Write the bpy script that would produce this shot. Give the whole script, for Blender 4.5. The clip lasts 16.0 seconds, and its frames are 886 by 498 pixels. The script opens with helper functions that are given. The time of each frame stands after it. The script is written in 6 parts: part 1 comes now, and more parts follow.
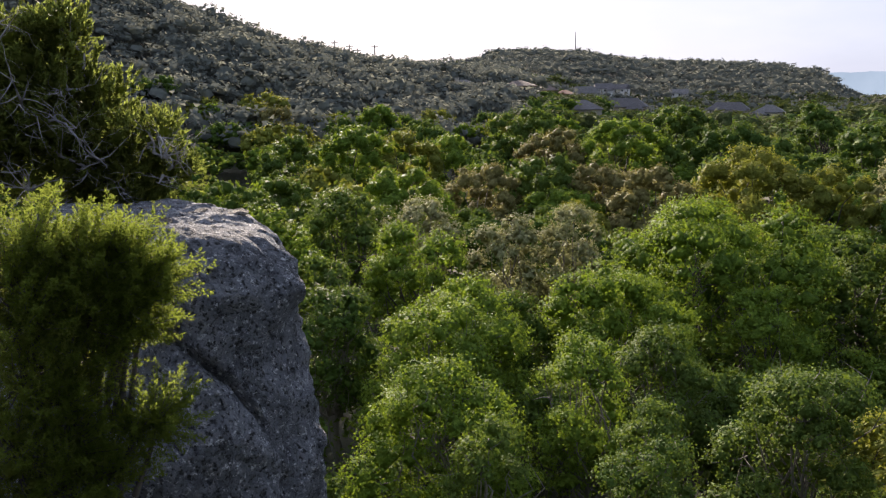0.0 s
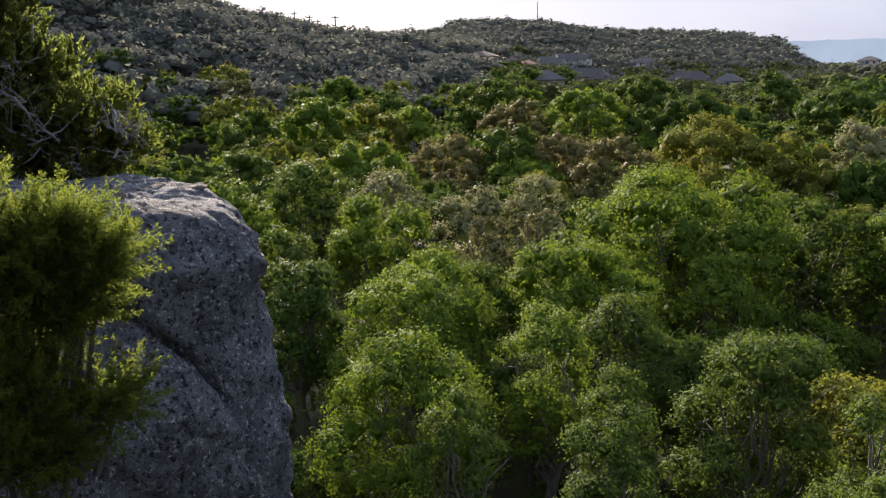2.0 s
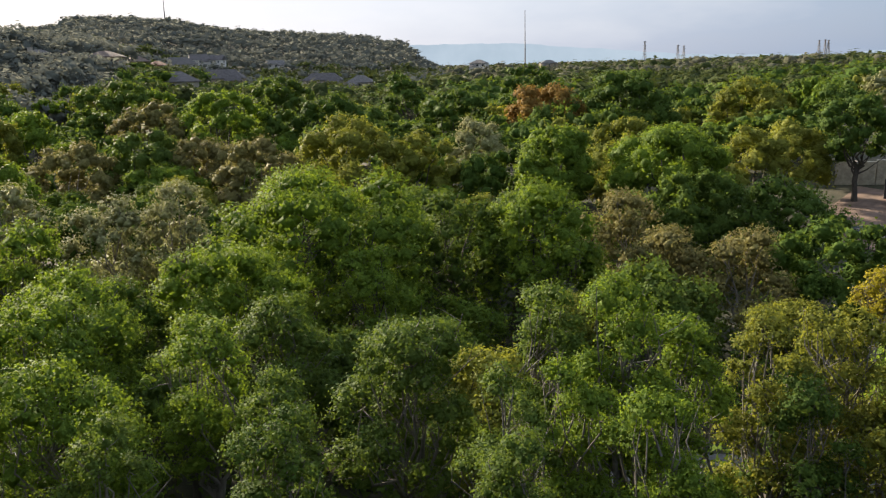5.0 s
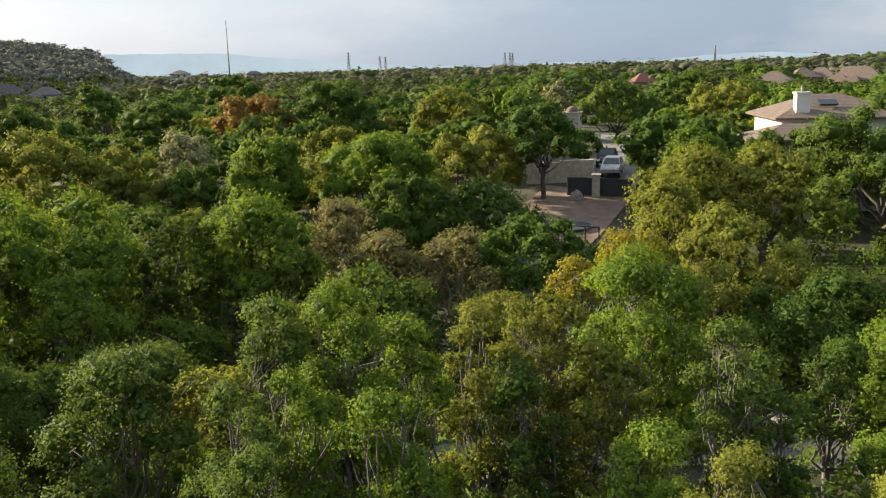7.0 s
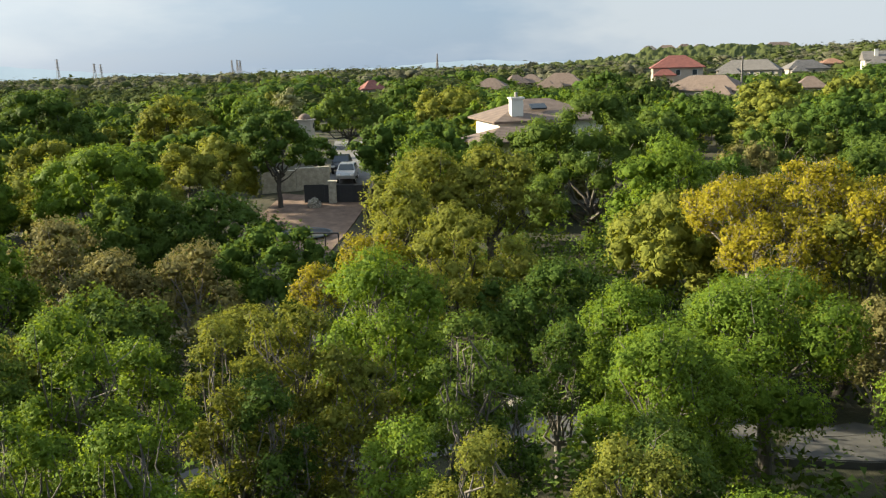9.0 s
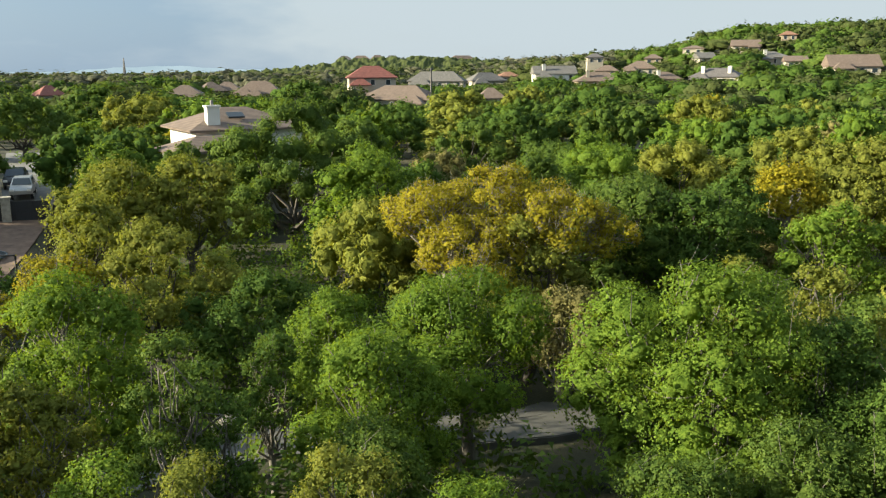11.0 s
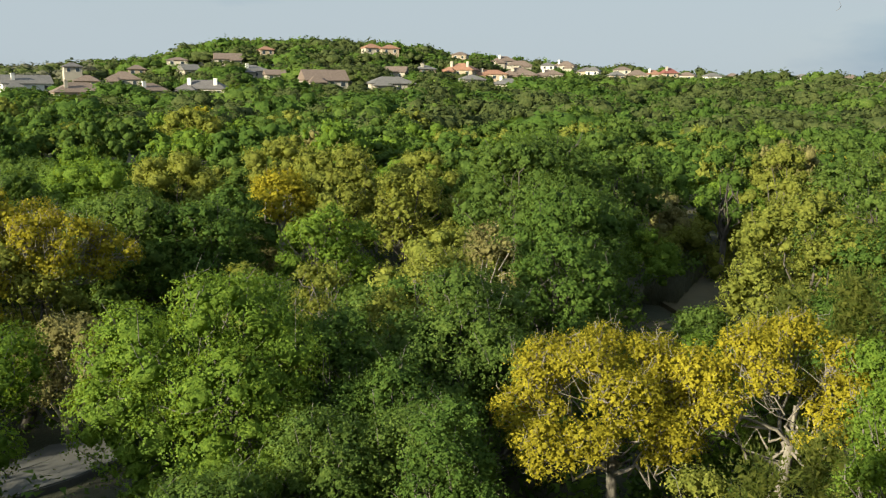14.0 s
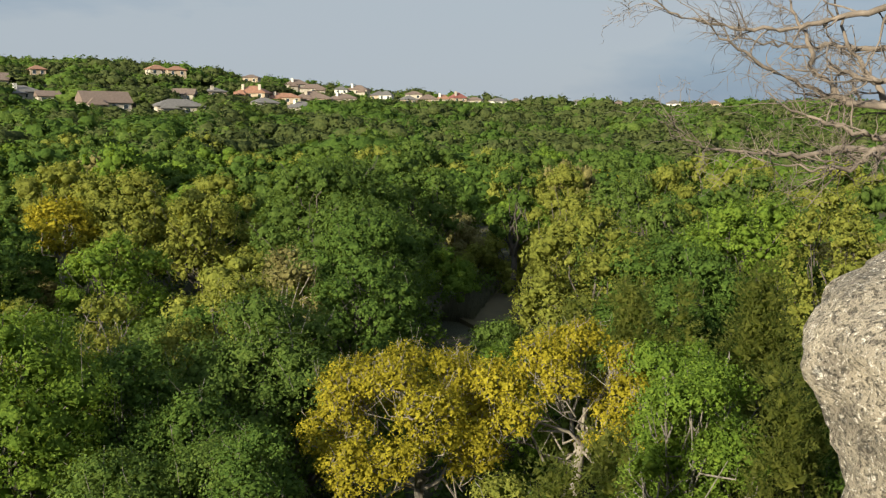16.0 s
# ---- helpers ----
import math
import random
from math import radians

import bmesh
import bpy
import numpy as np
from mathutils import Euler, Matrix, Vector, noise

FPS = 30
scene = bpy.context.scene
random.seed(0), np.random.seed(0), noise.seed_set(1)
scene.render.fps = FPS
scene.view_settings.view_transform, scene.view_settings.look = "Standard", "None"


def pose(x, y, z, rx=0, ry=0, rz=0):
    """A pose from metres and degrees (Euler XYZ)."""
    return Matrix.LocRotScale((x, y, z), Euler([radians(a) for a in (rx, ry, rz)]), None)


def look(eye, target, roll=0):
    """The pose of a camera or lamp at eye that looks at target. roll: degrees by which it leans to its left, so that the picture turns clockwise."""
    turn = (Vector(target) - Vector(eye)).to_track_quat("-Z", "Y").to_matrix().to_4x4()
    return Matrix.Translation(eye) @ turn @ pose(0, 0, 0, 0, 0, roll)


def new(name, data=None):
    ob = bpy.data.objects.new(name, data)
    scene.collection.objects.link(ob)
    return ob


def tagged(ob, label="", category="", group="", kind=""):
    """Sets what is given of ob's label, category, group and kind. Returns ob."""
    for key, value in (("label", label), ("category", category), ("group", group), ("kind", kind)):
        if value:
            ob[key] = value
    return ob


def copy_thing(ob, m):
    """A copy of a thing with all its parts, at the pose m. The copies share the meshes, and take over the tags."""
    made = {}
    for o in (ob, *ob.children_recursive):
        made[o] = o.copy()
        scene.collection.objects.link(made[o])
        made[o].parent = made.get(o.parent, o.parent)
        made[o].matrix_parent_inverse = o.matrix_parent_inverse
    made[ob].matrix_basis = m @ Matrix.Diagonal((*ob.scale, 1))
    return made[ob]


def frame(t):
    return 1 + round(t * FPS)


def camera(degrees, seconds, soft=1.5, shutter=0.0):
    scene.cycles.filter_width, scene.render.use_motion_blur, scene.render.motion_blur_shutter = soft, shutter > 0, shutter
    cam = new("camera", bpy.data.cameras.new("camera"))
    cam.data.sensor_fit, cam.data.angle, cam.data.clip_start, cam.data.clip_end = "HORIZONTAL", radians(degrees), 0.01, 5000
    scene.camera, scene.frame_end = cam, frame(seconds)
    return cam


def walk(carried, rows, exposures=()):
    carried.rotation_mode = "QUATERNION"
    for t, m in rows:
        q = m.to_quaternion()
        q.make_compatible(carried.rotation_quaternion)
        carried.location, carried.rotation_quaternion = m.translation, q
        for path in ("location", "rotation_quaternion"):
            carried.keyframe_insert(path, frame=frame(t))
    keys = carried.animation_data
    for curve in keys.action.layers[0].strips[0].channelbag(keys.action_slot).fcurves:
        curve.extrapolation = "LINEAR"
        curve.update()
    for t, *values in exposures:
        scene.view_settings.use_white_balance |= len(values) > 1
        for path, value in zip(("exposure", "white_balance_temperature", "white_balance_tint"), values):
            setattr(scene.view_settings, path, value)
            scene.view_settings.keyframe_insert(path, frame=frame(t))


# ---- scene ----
cam = camera(55.63, 16.0, soft=1.25)
PATH = [
    (0, look((-0.000, 0.000, 14.000), (0.000, 49.251, 5.379), -1.24)),
    (0.5, look((0.001, 0.006, 13.993), (0.452, 49.160, 4.841), -1.33)),
    (1, look((0.012, 0.007, 13.991), (1.131, 49.041, 4.272), -1.52)),
    (1.5, look((0.015, 0.017, 13.987), (1.526, 48.925, 3.703), -1.67)),
    (2, look((0.020, 0.022, 13.989), (2.050, 48.909, 3.693), -1.68)),
    (2.5, look((0.042, 0.007, 13.984), (4.236, 48.772, 3.767), -1.56)),
    (3, look((0.069, -0.034, 13.991), (7.218, 48.370, 3.698), -1.83)),
    (3.5, look((0.071, -0.046, 14.000), (11.366, 47.494, 3.397), -2.08)),
    (3.7, look((0.072, -0.046, 14.002), (12.872, 47.099, 3.349), -2.07)),
    (5.8, look((0.138, 0.004, 14.021), (27.303, 40.617, 3.411), -1.21)),
    (6, look((0.138, -0.000, 13.999), (28.696, 39.665, 3.460), -1.24)),
    (6.5, look((0.170, -0.008, 13.980), (31.885, 37.202, 3.510), -1.56)),
    (7, look((0.131, -0.030, 14.000), (35.186, 34.020, 3.427), -1.36)),
    (7.5, look((0.111, -0.067, 13.984), (38.191, 30.578, 3.457), -1.05)),
    (8, look((0.162, -0.117, 13.973), (40.369, 27.691, 3.477), -1.53)),
    (8.2, look((0.166, -0.094, 13.992), (41.098, 26.625, 3.470), -1.49)),
    (10.3, look((0.197, -0.098, 14.029), (47.810, 11.047, 3.601), -0.89)),
    (10.5, look((0.205, -0.125, 14.035), (48.204, 9.242, 3.626), -0.61)),
    (11, look((0.250, -0.177, 14.040), (48.904, 4.985, 3.740), -0.28)),
    (11.5, look((0.235, -0.221, 14.038), (49.172, 0.449, 3.803), -0.35)),
    (12, look((0.256, -0.212, 14.025), (48.946, -5.251, 3.834), -0.01)),
    (12.5, look((0.323, -0.236, 13.994), (48.245, -10.297, 3.881), 0.55)),
    (13, look((0.342, -0.266, 13.993), (47.173, -14.686, 4.045), 0.75)),
    (13.5, look((0.336, -0.255, 13.999), (45.730, -18.801, 4.234), 0.57)),
    (14, look((0.348, -0.257, 14.026), (43.895, -22.883, 4.445), 0.51)),
    (14.5, look((0.346, -0.282, 14.018), (42.314, -25.830, 4.747), 0.34)),
    (15, look((0.300, -0.278, 14.038), (39.803, -29.597, 5.098), 0.37)),
    (15.5, look((0.262, -0.208, 14.028), (37.796, -32.137, 5.562), 0.83)),
    (16, look((0.260, -0.186, 14.033), (37.358, -32.712, 5.919), 0.79)),
]
walk(cam, PATH, [(0.0, 1.5, 6100, 22), (2.0, 1.38, 6100, 22), (3.5, 1.56, 6150, 20), (6.0, 1.38, 6500, 12), (6.5, 1.28, 6550, 11), (7.2, 1.66, 6600, 10), (8.2, 1.66, 6550, 9), (11.0, 1.58, 6350, 3), (13.0, 1.48, 6280, 1), (14.5, 1.25, 6280, 5), (15.5, 1.22, 6280, 7), (16.0, 1.1, 6280, 8)])

EYE_H = 14.0


def smooth(a, b, v):
    k = np.clip((np.asarray(v, float) - a) / (b - a), 0, 1)
    return k * k * (3 - 2 * k)


# ---- world, sun ----
SUN_AZ, SUN_EL = -12.0, 19.0          # compass angle from +y towards +x, and height, in degrees
world = bpy.data.worlds.new("sky")
scene.world = world
world.use_nodes = True
wn, wl = world.node_tree.nodes, world.node_tree.links
wn.clear()
sky = wn.new("ShaderNodeTexSky")
sky.sky_type, sky.sun_disc = "NISHITA", False
sky.sun_elevation, sky.sun_rotation = radians(SUN_EL), radians(SUN_AZ)
sky.air_density, sky.dust_density, sky.ozone_density = 1.0, 1.6, 1.0
tc = wn.new("ShaderNodeTexCoord")
mp = wn.new("ShaderNodeMapping")
mp.inputs["Scale"].default_value = (1.0, 1.0, 3.2)
cloud = wn.new("ShaderNodeTexNoise")
cloud.inputs["Scale"].default_value, cloud.inputs["Detail"].default_value, cloud.inputs["Roughness"].default_value = 1.7, 6.0, 0.55
ramp = wn.new("ShaderNodeValToRGB")
ramp.color_ramp.elements[0].position, ramp.color_ramp.elements[1].position = 0.36, 0.66
ramp.color_ramp.elements[0].color, ramp.color_ramp.elements[1].color = (0.80, 0.80, 0.80, 1), (0.96, 0.96, 0.96, 1)
veil = wn.new("ShaderNodeMix")
veil.data_type = "RGBA"
tone = wn.new("ShaderNodeValToRGB")
tone.color_ramp.elements[0].position, tone.color_ramp.elements[1].position = 0.43, 0.60
tone.color_ramp.elements[0].color, tone.color_ramp.elements[1].color = (0.27, 0.36, 0.48, 1), (0.47, 0.515, 0.56, 1)
boost = wn.new("ShaderNodeVectorMath")
boost.operation = "SCALE"
boost.inputs["Scale"].default_value = 8.8
wl.new(tone.outputs["Color"], boost.inputs[0])
wl.new(boost.outputs["Vector"], veil.inputs["B"])
bg = wn.new("ShaderNodeBackground")
bg.inputs["Strength"].default_value = 0.051
wo = wn.new("ShaderNodeOutputWorld")
wl.new(tc.outputs["Generated"], mp.inputs["Vector"])
wl.new(mp.outputs["Vector"], cloud.inputs["Vector"])
wl.new(cloud.outputs["Fac"], ramp.inputs["Fac"])
wl.new(cloud.outputs["Fac"], tone.inputs["Fac"])
wl.new(ramp.outputs["Color"], veil.inputs["Factor"])
wl.new(sky.outputs["Color"], veil.inputs["A"])
# thin cloud scatters the sun forward into a broad bright veil
dot = wn.new("ShaderNodeVectorMath")
dot.operation = "DOT_PRODUCT"
dot.inputs[1].default_value = (math.sin(radians(SUN_AZ)) * math.cos(radians(SUN_EL)), math.cos(radians(SUN_AZ)) * math.cos(radians(SUN_EL)), math.sin(radians(SUN_EL)))
wl.new(tc.outputs["Generated"], dot.inputs[0])
lobe = wn.new("ShaderNodeMapRange")
lobe.interpolation_type = "SMOOTHSTEP"
lobe.inputs["From Min"].default_value, lobe.inputs["From Max"].default_value = -0.15, 1.0
wl.new(dot.outputs["Value"], lobe.inputs["Value"])
sq = wn.new("ShaderNodeMath")
sq.operation = "POWER"
sq.inputs[1].default_value = 2.9
wl.new(lobe.outputs["Result"], sq.inputs[0])
glow = wn.new("ShaderNodeMix")
glow.data_type, glow.blend_type = "RGBA", "ADD"
glow.inputs["B"].default_value = (2.3, 2.2, 2.1, 1)
wl.new(sq.outputs[0], glow.inputs["Factor"])
wl.new(veil.outputs["Result"], glow.inputs["A"])
# a thinly clouded sky grows brighter towards the zenith
high = wn.new("ShaderNodeSeparateXYZ")
wl.new(tc.outputs["Generated"], high.inputs["Vector"])
lift = wn.new("ShaderNodeMapRange")
lift.interpolation_type = "SMOOTHSTEP"
lift.inputs["From Min"].default_value, lift.inputs["From Max"].default_value = 0.12, 0.9
lift.inputs["To Min"].default_value, lift.inputs["To Max"].default_value = 1.0, 1.4
wl.new(high.outputs["Z"], lift.inputs["Value"])
dome = wn.new("ShaderNodeVectorMath")
dome.operation = "SCALE"
wl.new(glow.outputs["Result"], dome.inputs[0])
wl.new(lift.outputs["Result"], dome.inputs["Scale"])
wl.new(dome.outputs["Vector"], bg.inputs["Color"])
wl.new(bg.outputs["Background"], wo.inputs["Surface"])

sun = new("sun", bpy.data.lights.new("sun", "SUN"))
sun.data.energy, sun.data.angle, sun.data.color = 5.0, radians(1.5), (1.0, 0.86, 0.62)
sd = Vector((math.sin(radians(SUN_AZ)) * math.cos(radians(SUN_EL)), math.cos(radians(SUN_AZ)) * math.cos(radians(SUN_EL)), math.sin(radians(SUN_EL))))
sun.matrix_world = look(sd * 300, (0, 0, 0))


# ---- materials ----
def material(name):
    m = bpy.data.materials.new(name)
    m.use_nodes = True
    n = m.node_tree.nodes
    return m, n, m.node_tree.links, n["Principled BSDF"]


def noise_ramp(n, l, scale, stops, detail=6.0, rough=0.6, coord="Object", stretch=None):
    """A colour from noise of the given scale: stops are (position, colour)."""
    c = n.new("ShaderNodeTexCoord")
    t = n.new("ShaderNodeTexNoise")
    t.inputs["Scale"].default_value, t.inputs["Detail"].default_value, t.inputs["Roughness"].default_value = scale, detail, rough
    src = c.outputs[coord]
    if stretch:
        k = n.new("ShaderNodeMapping")
        k.inputs["Scale"].default_value = stretch
        l.new(src, k.inputs["Vector"])
        src = k.outputs["Vector"]
    l.new(src, t.inputs["Vector"])
    r = n.new("ShaderNodeValToRGB")
    e = r.color_ramp.elements
    while len(e) < len(stops):
        e.new(0.5)
    for i, (p, col) in enumerate(stops):
        e[i].position, e[i].color = p, (*col, 1)
    l.new(t.outputs["Fac"], r.inputs["Fac"])
    return r.outputs["Color"], t.outputs["Fac"]


def mix_col(n, l, fac, a, b, mode="MIX"):
    m = n.new("ShaderNodeMix")
    m.data_type, m.blend_type = "RGBA", mode
    for k, v in (("Factor", fac), ("A", a), ("B", b)):
        if hasattr(v, "links"):
            l.new(v, m.inputs[k])
        else:
            m.inputs[k].default_value = v if k == "Factor" else (*v, 1)
    return m.outputs["Result"]


def bump(n, l, bsdf, height, strength, dist):
    b = n.new("ShaderNodeBump")
    b.inputs["Strength"].default_value, b.inputs["Distance"].default_value = strength, dist
    l.new(height, b.inputs["Height"])
    l.new(b.outputs["Normal"], bsdf.inputs["Normal"])


def leaf_material(name, dark, mid, light, through_col, share=0.4, rough=0.65, patch=0.55, relief=0.0):
    """Leaves: the colour varies from tree to tree and from leaf to leaf, and light shines through."""
    m, n, l, p = material(name)
    oi = n.new("ShaderNodeObjectInfo")
    ge = n.new("ShaderNodeNewGeometry")
    r = n.new("ShaderNodeValToRGB")
    e = r.color_ramp.elements
    e.new(0.5)
    for i, (pos, col) in enumerate(((0.05, dark), (0.5, mid), (0.97, light))):
        e[i].position, e[i].color = pos, (*col, 1)
    big = noise_ramp(n, l, patch, ((0.3, (0, 0, 0)), (0.7, (1, 1, 1))), 3.0)[0]
    add = n.new("ShaderNodeMath")
    add.operation = "MULTIPLY_ADD"
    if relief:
        # leaves packed too close to tell apart: leaf-sized tones, dark ones painting shaded gaps
        gap_grain, high = noise_ramp(n, l, 0.62 / relief, ((0.36, (0, 0, 0)), (0.64, (1, 1, 1))), 4.0, 0.7)
        l.new(gap_grain, add.inputs[0])
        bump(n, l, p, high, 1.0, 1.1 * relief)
    else:
        l.new(ge.outputs["Random Per Island"], add.inputs[0])
    add.inputs[1].default_value = 0.7
    half = n.new("ShaderNodeMath")
    half.operation = "MULTIPLY"
    l.new(big, half.inputs[0])
    half.inputs[1].default_value = 0.2
    l.new(half.outputs[0], add.inputs[2])
    tot = n.new("ShaderNodeMath")
    tot.operation = "MULTIPLY_ADD"
    l.new(oi.outputs["Random"], tot.inputs[0])
    tot.inputs[1].default_value = 0.2
    l.new(add.outputs[0], tot.inputs[2])
    l.new(tot.outputs[0], r.inputs["Fac"])
    l.new(r.outputs["Color"], p.inputs["Base Color"])
    p.inputs["Roughness"].default_value = rough
    p.inputs["Specular IOR Level"].default_value = 0.06
    tr = n.new("ShaderNodeBsdfTranslucent")
    l.new(mix_col(n, l, 0.6, r.outputs["Color"], through_col), tr.inputs["Color"])
    mx = n.new("ShaderNodeMixShader")
    mx.inputs["Fac"].default_value = share * 1.4
    l.new(p.outputs["BSDF"], mx.inputs[1])
    l.new(tr.outputs["BSDF"], mx.inputs[2])
    l.new(mx.outputs["Shader"], n["Material Output"].inputs["Surface"])
    return m


TONES = {
    "bright": ((0.052, 0.086, 0.008), (0.104, 0.162, 0.012), (0.185, 0.25, 0.02), (0.33, 0.44, 0.02), 0.25),
    "green": ((0.040, 0.068, 0.009), (0.078, 0.120, 0.013), (0.135, 0.180, 0.021), (0.22, 0.30, 0.02), 0.23),
    "dark": ((0.030, 0.056, 0.010), (0.052, 0.088, 0.013), (0.082, 0.122, 0.018), (0.13, 0.175, 0.015), 0.22),
    "olive": ((0.076, 0.094, 0.012), (0.142, 0.162, 0.016), (0.222, 0.230, 0.025), (0.29, 0.29, 0.02), 0.27),
    "yellow": ((0.13, 0.122, 0.014), (0.262, 0.236, 0.020), (0.375, 0.322, 0.030), (0.42, 0.36, 0.018), 0.27),
    "brown": ((0.08, 0.077, 0.025), (0.138, 0.130, 0.04), (0.215, 0.192, 0.06), (0.20, 0.175, 0.045), 0.24),
    "pale": ((0.12, 0.13, 0.05), (0.21, 0.215, 0.095), (0.33, 0.325, 0.17), (0.25, 0.245, 0.09), 0.22),
    "rust": ((0.15, 0.10, 0.026), (0.25, 0.16, 0.045), (0.35, 0.23, 0.07), (0.34, 0.20, 0.04), 0.25),
    "juniper": ((0.052, 0.066, 0.012), (0.105, 0.122, 0.018), (0.175, 0.185, 0.03), (0.22, 0.27, 0.05), 0.5),
    "tips": ((0.045, 0.07, 0.012), (0.09, 0.128, 0.02), (0.15, 0.185, 0.03), (0.24, 0.29, 0.04), 0.5),
}
TINT = {"bright": 0.012, "green": 0.013, "dark": 0.004, "olive": 0.016, "juniper": 0.010, "brown": 0.01}
for k, v in TINT.items():
    TONES[k] = tuple((c[0] * (0.95 if k in ("bright", "green", "dark") else 1.0), c[1], c[2] + v * (0.5 + i * 0.4)) for i, c in enumerate(TONES[k][:3])) + TONES[k][3:]
for k, gain in (("dark", 1.28), ("brown", 1.3), ("pale", 1.15), ("olive", 1.15), ("juniper", 1.2)):
    TONES[k] = tuple(tuple(c * gain for c in col) for col in TONES[k][:4]) + TONES[k][4:]
LEAF = {k: leaf_material("leaf_" + k, *v) for k, v in TONES.items()}
WOOD = {k: leaf_material("wood_" + k, *v[:4], 0.22, 0.85, 0.11) for k, v in TONES.items()}
WOOD["hill"] = leaf_material("wood_hill", (0.042, 0.06, 0.02), (0.066, 0.085, 0.028), (0.10, 0.115, 0.04), (0.10, 0.13, 0.03), 0.15, 0.9, 0.05)
# haze over the sunward hills is put into these paler, greyer leaf colours
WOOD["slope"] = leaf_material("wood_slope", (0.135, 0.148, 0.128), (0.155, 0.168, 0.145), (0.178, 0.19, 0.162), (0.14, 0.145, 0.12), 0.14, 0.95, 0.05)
# far woods: distance haze painted in as paler, less green leaves
WOOD["dusty"] = leaf_material("wood_dusty", (0.08, 0.083, 0.052), (0.105, 0.108, 0.07), (0.135, 0.136, 0.09), (0.14, 0.14, 0.10), 0.3, 0.9, 0.05)


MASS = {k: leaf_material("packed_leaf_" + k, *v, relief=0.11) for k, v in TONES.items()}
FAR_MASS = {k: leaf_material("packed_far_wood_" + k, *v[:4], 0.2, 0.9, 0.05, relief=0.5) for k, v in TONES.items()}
for k, cols in (("hill", ((0.036, 0.052, 0.017), (0.066, 0.085, 0.028), (0.11, 0.125, 0.042), (0.10, 0.13, 0.03))),
                ("dusty", ((0.066, 0.07, 0.044), (0.105, 0.108, 0.07), (0.15, 0.15, 0.10), (0.14, 0.14, 0.10)))):
    FAR_MASS[k] = leaf_material("packed_far_wood_" + k, *cols, 0.15, 0.95, 0.05, relief=0.5)
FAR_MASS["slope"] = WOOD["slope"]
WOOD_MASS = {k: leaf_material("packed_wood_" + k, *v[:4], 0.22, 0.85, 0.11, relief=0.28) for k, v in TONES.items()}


def bark_material(name, dark, light):
    m, n, l, p = material(name)
    col, f = noise_ramp(n, l, 6.0, ((0.3, dark), (0.7, light)), 8.0, 0.7, stretch=(1, 1, 0.25))
    l.new(col, p.inputs["Base Color"])
    p.inputs["Roughness"].default_value = 0.9
    bump(n, l, p, f, 0.6, 0.03)
    return m


BARK = bark_material("oak_bark", (0.035, 0.03, 0.025), (0.11, 0.098, 0.085))
BARK_PALE = bark_material("pale_lichen_bark", (0.085, 0.074, 0.062), (0.29, 0.265, 0.225))
BARK_GREY = bark_material("grey_lichen_bark", (0.07, 0.062, 0.054), (0.21, 0.195, 0.17))
BARK_DEAD = bark_material("dead_wood", (0.05, 0.04, 0.033), (0.24, 0.20, 0.165))


def ground_material():
    m, n, l, p = material("woodland_floor")
    soil, f = noise_ramp(n, l, 0.35, ((0.3, (0.02, 0.028, 0.010)), (0.5, (0.045, 0.045, 0.02)), (0.7, (0.085, 0.07, 0.038))), 9.0)
    fine, g = noise_ramp(n, l, 7.0, ((0.3, (0.45, 0.45, 0.4)), (0.7, (1, 1, 1))), 6.0)
    l.new(mix_col(n, l, 0.8, soil, fine, "MULTIPLY"), p.inputs["Base Color"])
    p.inputs["Roughness"].default_value = 0.95
    bump(n, l, p, g, 0.5, 0.05)
    return m


GROUND = ground_material()


def rock_material(name, dark, mid, light, pit_shade=0.85):
    """Weathered limestone: large tones, streaks, pale lichen, and pits of two sizes with painted shade."""
    m, n, l, p = material(name)
    base, f = noise_ramp(n, l, 3.0, ((0.3, dark), (0.5, mid), (0.72, tuple(c * 1.25 for c in mid))), 12.0, 0.72)
    tone, _ = noise_ramp(n, l, 0.9, ((0.34, (0.6, 0.6, 0.6)), (0.62, (1.05, 1.04, 1.02))), 5.0, 0.6)
    col = mix_col(n, l, 0.9, base, tone, "MULTIPLY")
    streak, _ = noise_ramp(n, l, 6.0, ((0.40, (0.5, 0.5, 0.52)), (0.55, (1, 1, 1))), 8.0, 0.68, stretch=(1, 1, 0.4))
    col = mix_col(n, l, 0.75, col, streak, "MULTIPLY")
    lich, _ = noise_ramp(n, l, 19.0, ((0.55, (0, 0, 0)), (0.60, (1, 1, 1))), 10.0, 0.8)
    col = mix_col(n, l, lich, col, light)
    pits, h = noise_ramp(n, l, 24.0, ((0.37, (0.14, 0.14, 0.14)), (0.45, (1, 1, 1))), 5.0, 0.62)
    fine, g = noise_ramp(n, l, 48.0, ((0.36, (0.4, 0.4, 0.4)), (0.46, (1, 1, 1))), 5.0, 0.6)
    # the dark inside large and small pits is multiplied into the colour as shade
    col = mix_col(n, l, pit_shade, col, pits, "MULTIPLY")
    l.new(mix_col(n, l, 0.8, col, fine, "MULTIPLY"), p.inputs["Base Color"])
    p.inputs["Roughness"].default_value = 0.95
    add = n.new("ShaderNodeMath")
    add.operation = "ADD"
    l.new(f, add.inputs[0])
    l.new(pits, add.inputs[1])
    both = n.new("ShaderNodeMath")
    both.operation = "MULTIPLY_ADD"
    l.new(g, both.inputs[0])
    both.inputs[1].default_value = 0.5
    l.new(add.outputs[0], both.inputs[2])
    bump(n, l, p, both.outputs[0], 1.0, 0.09)
    return m


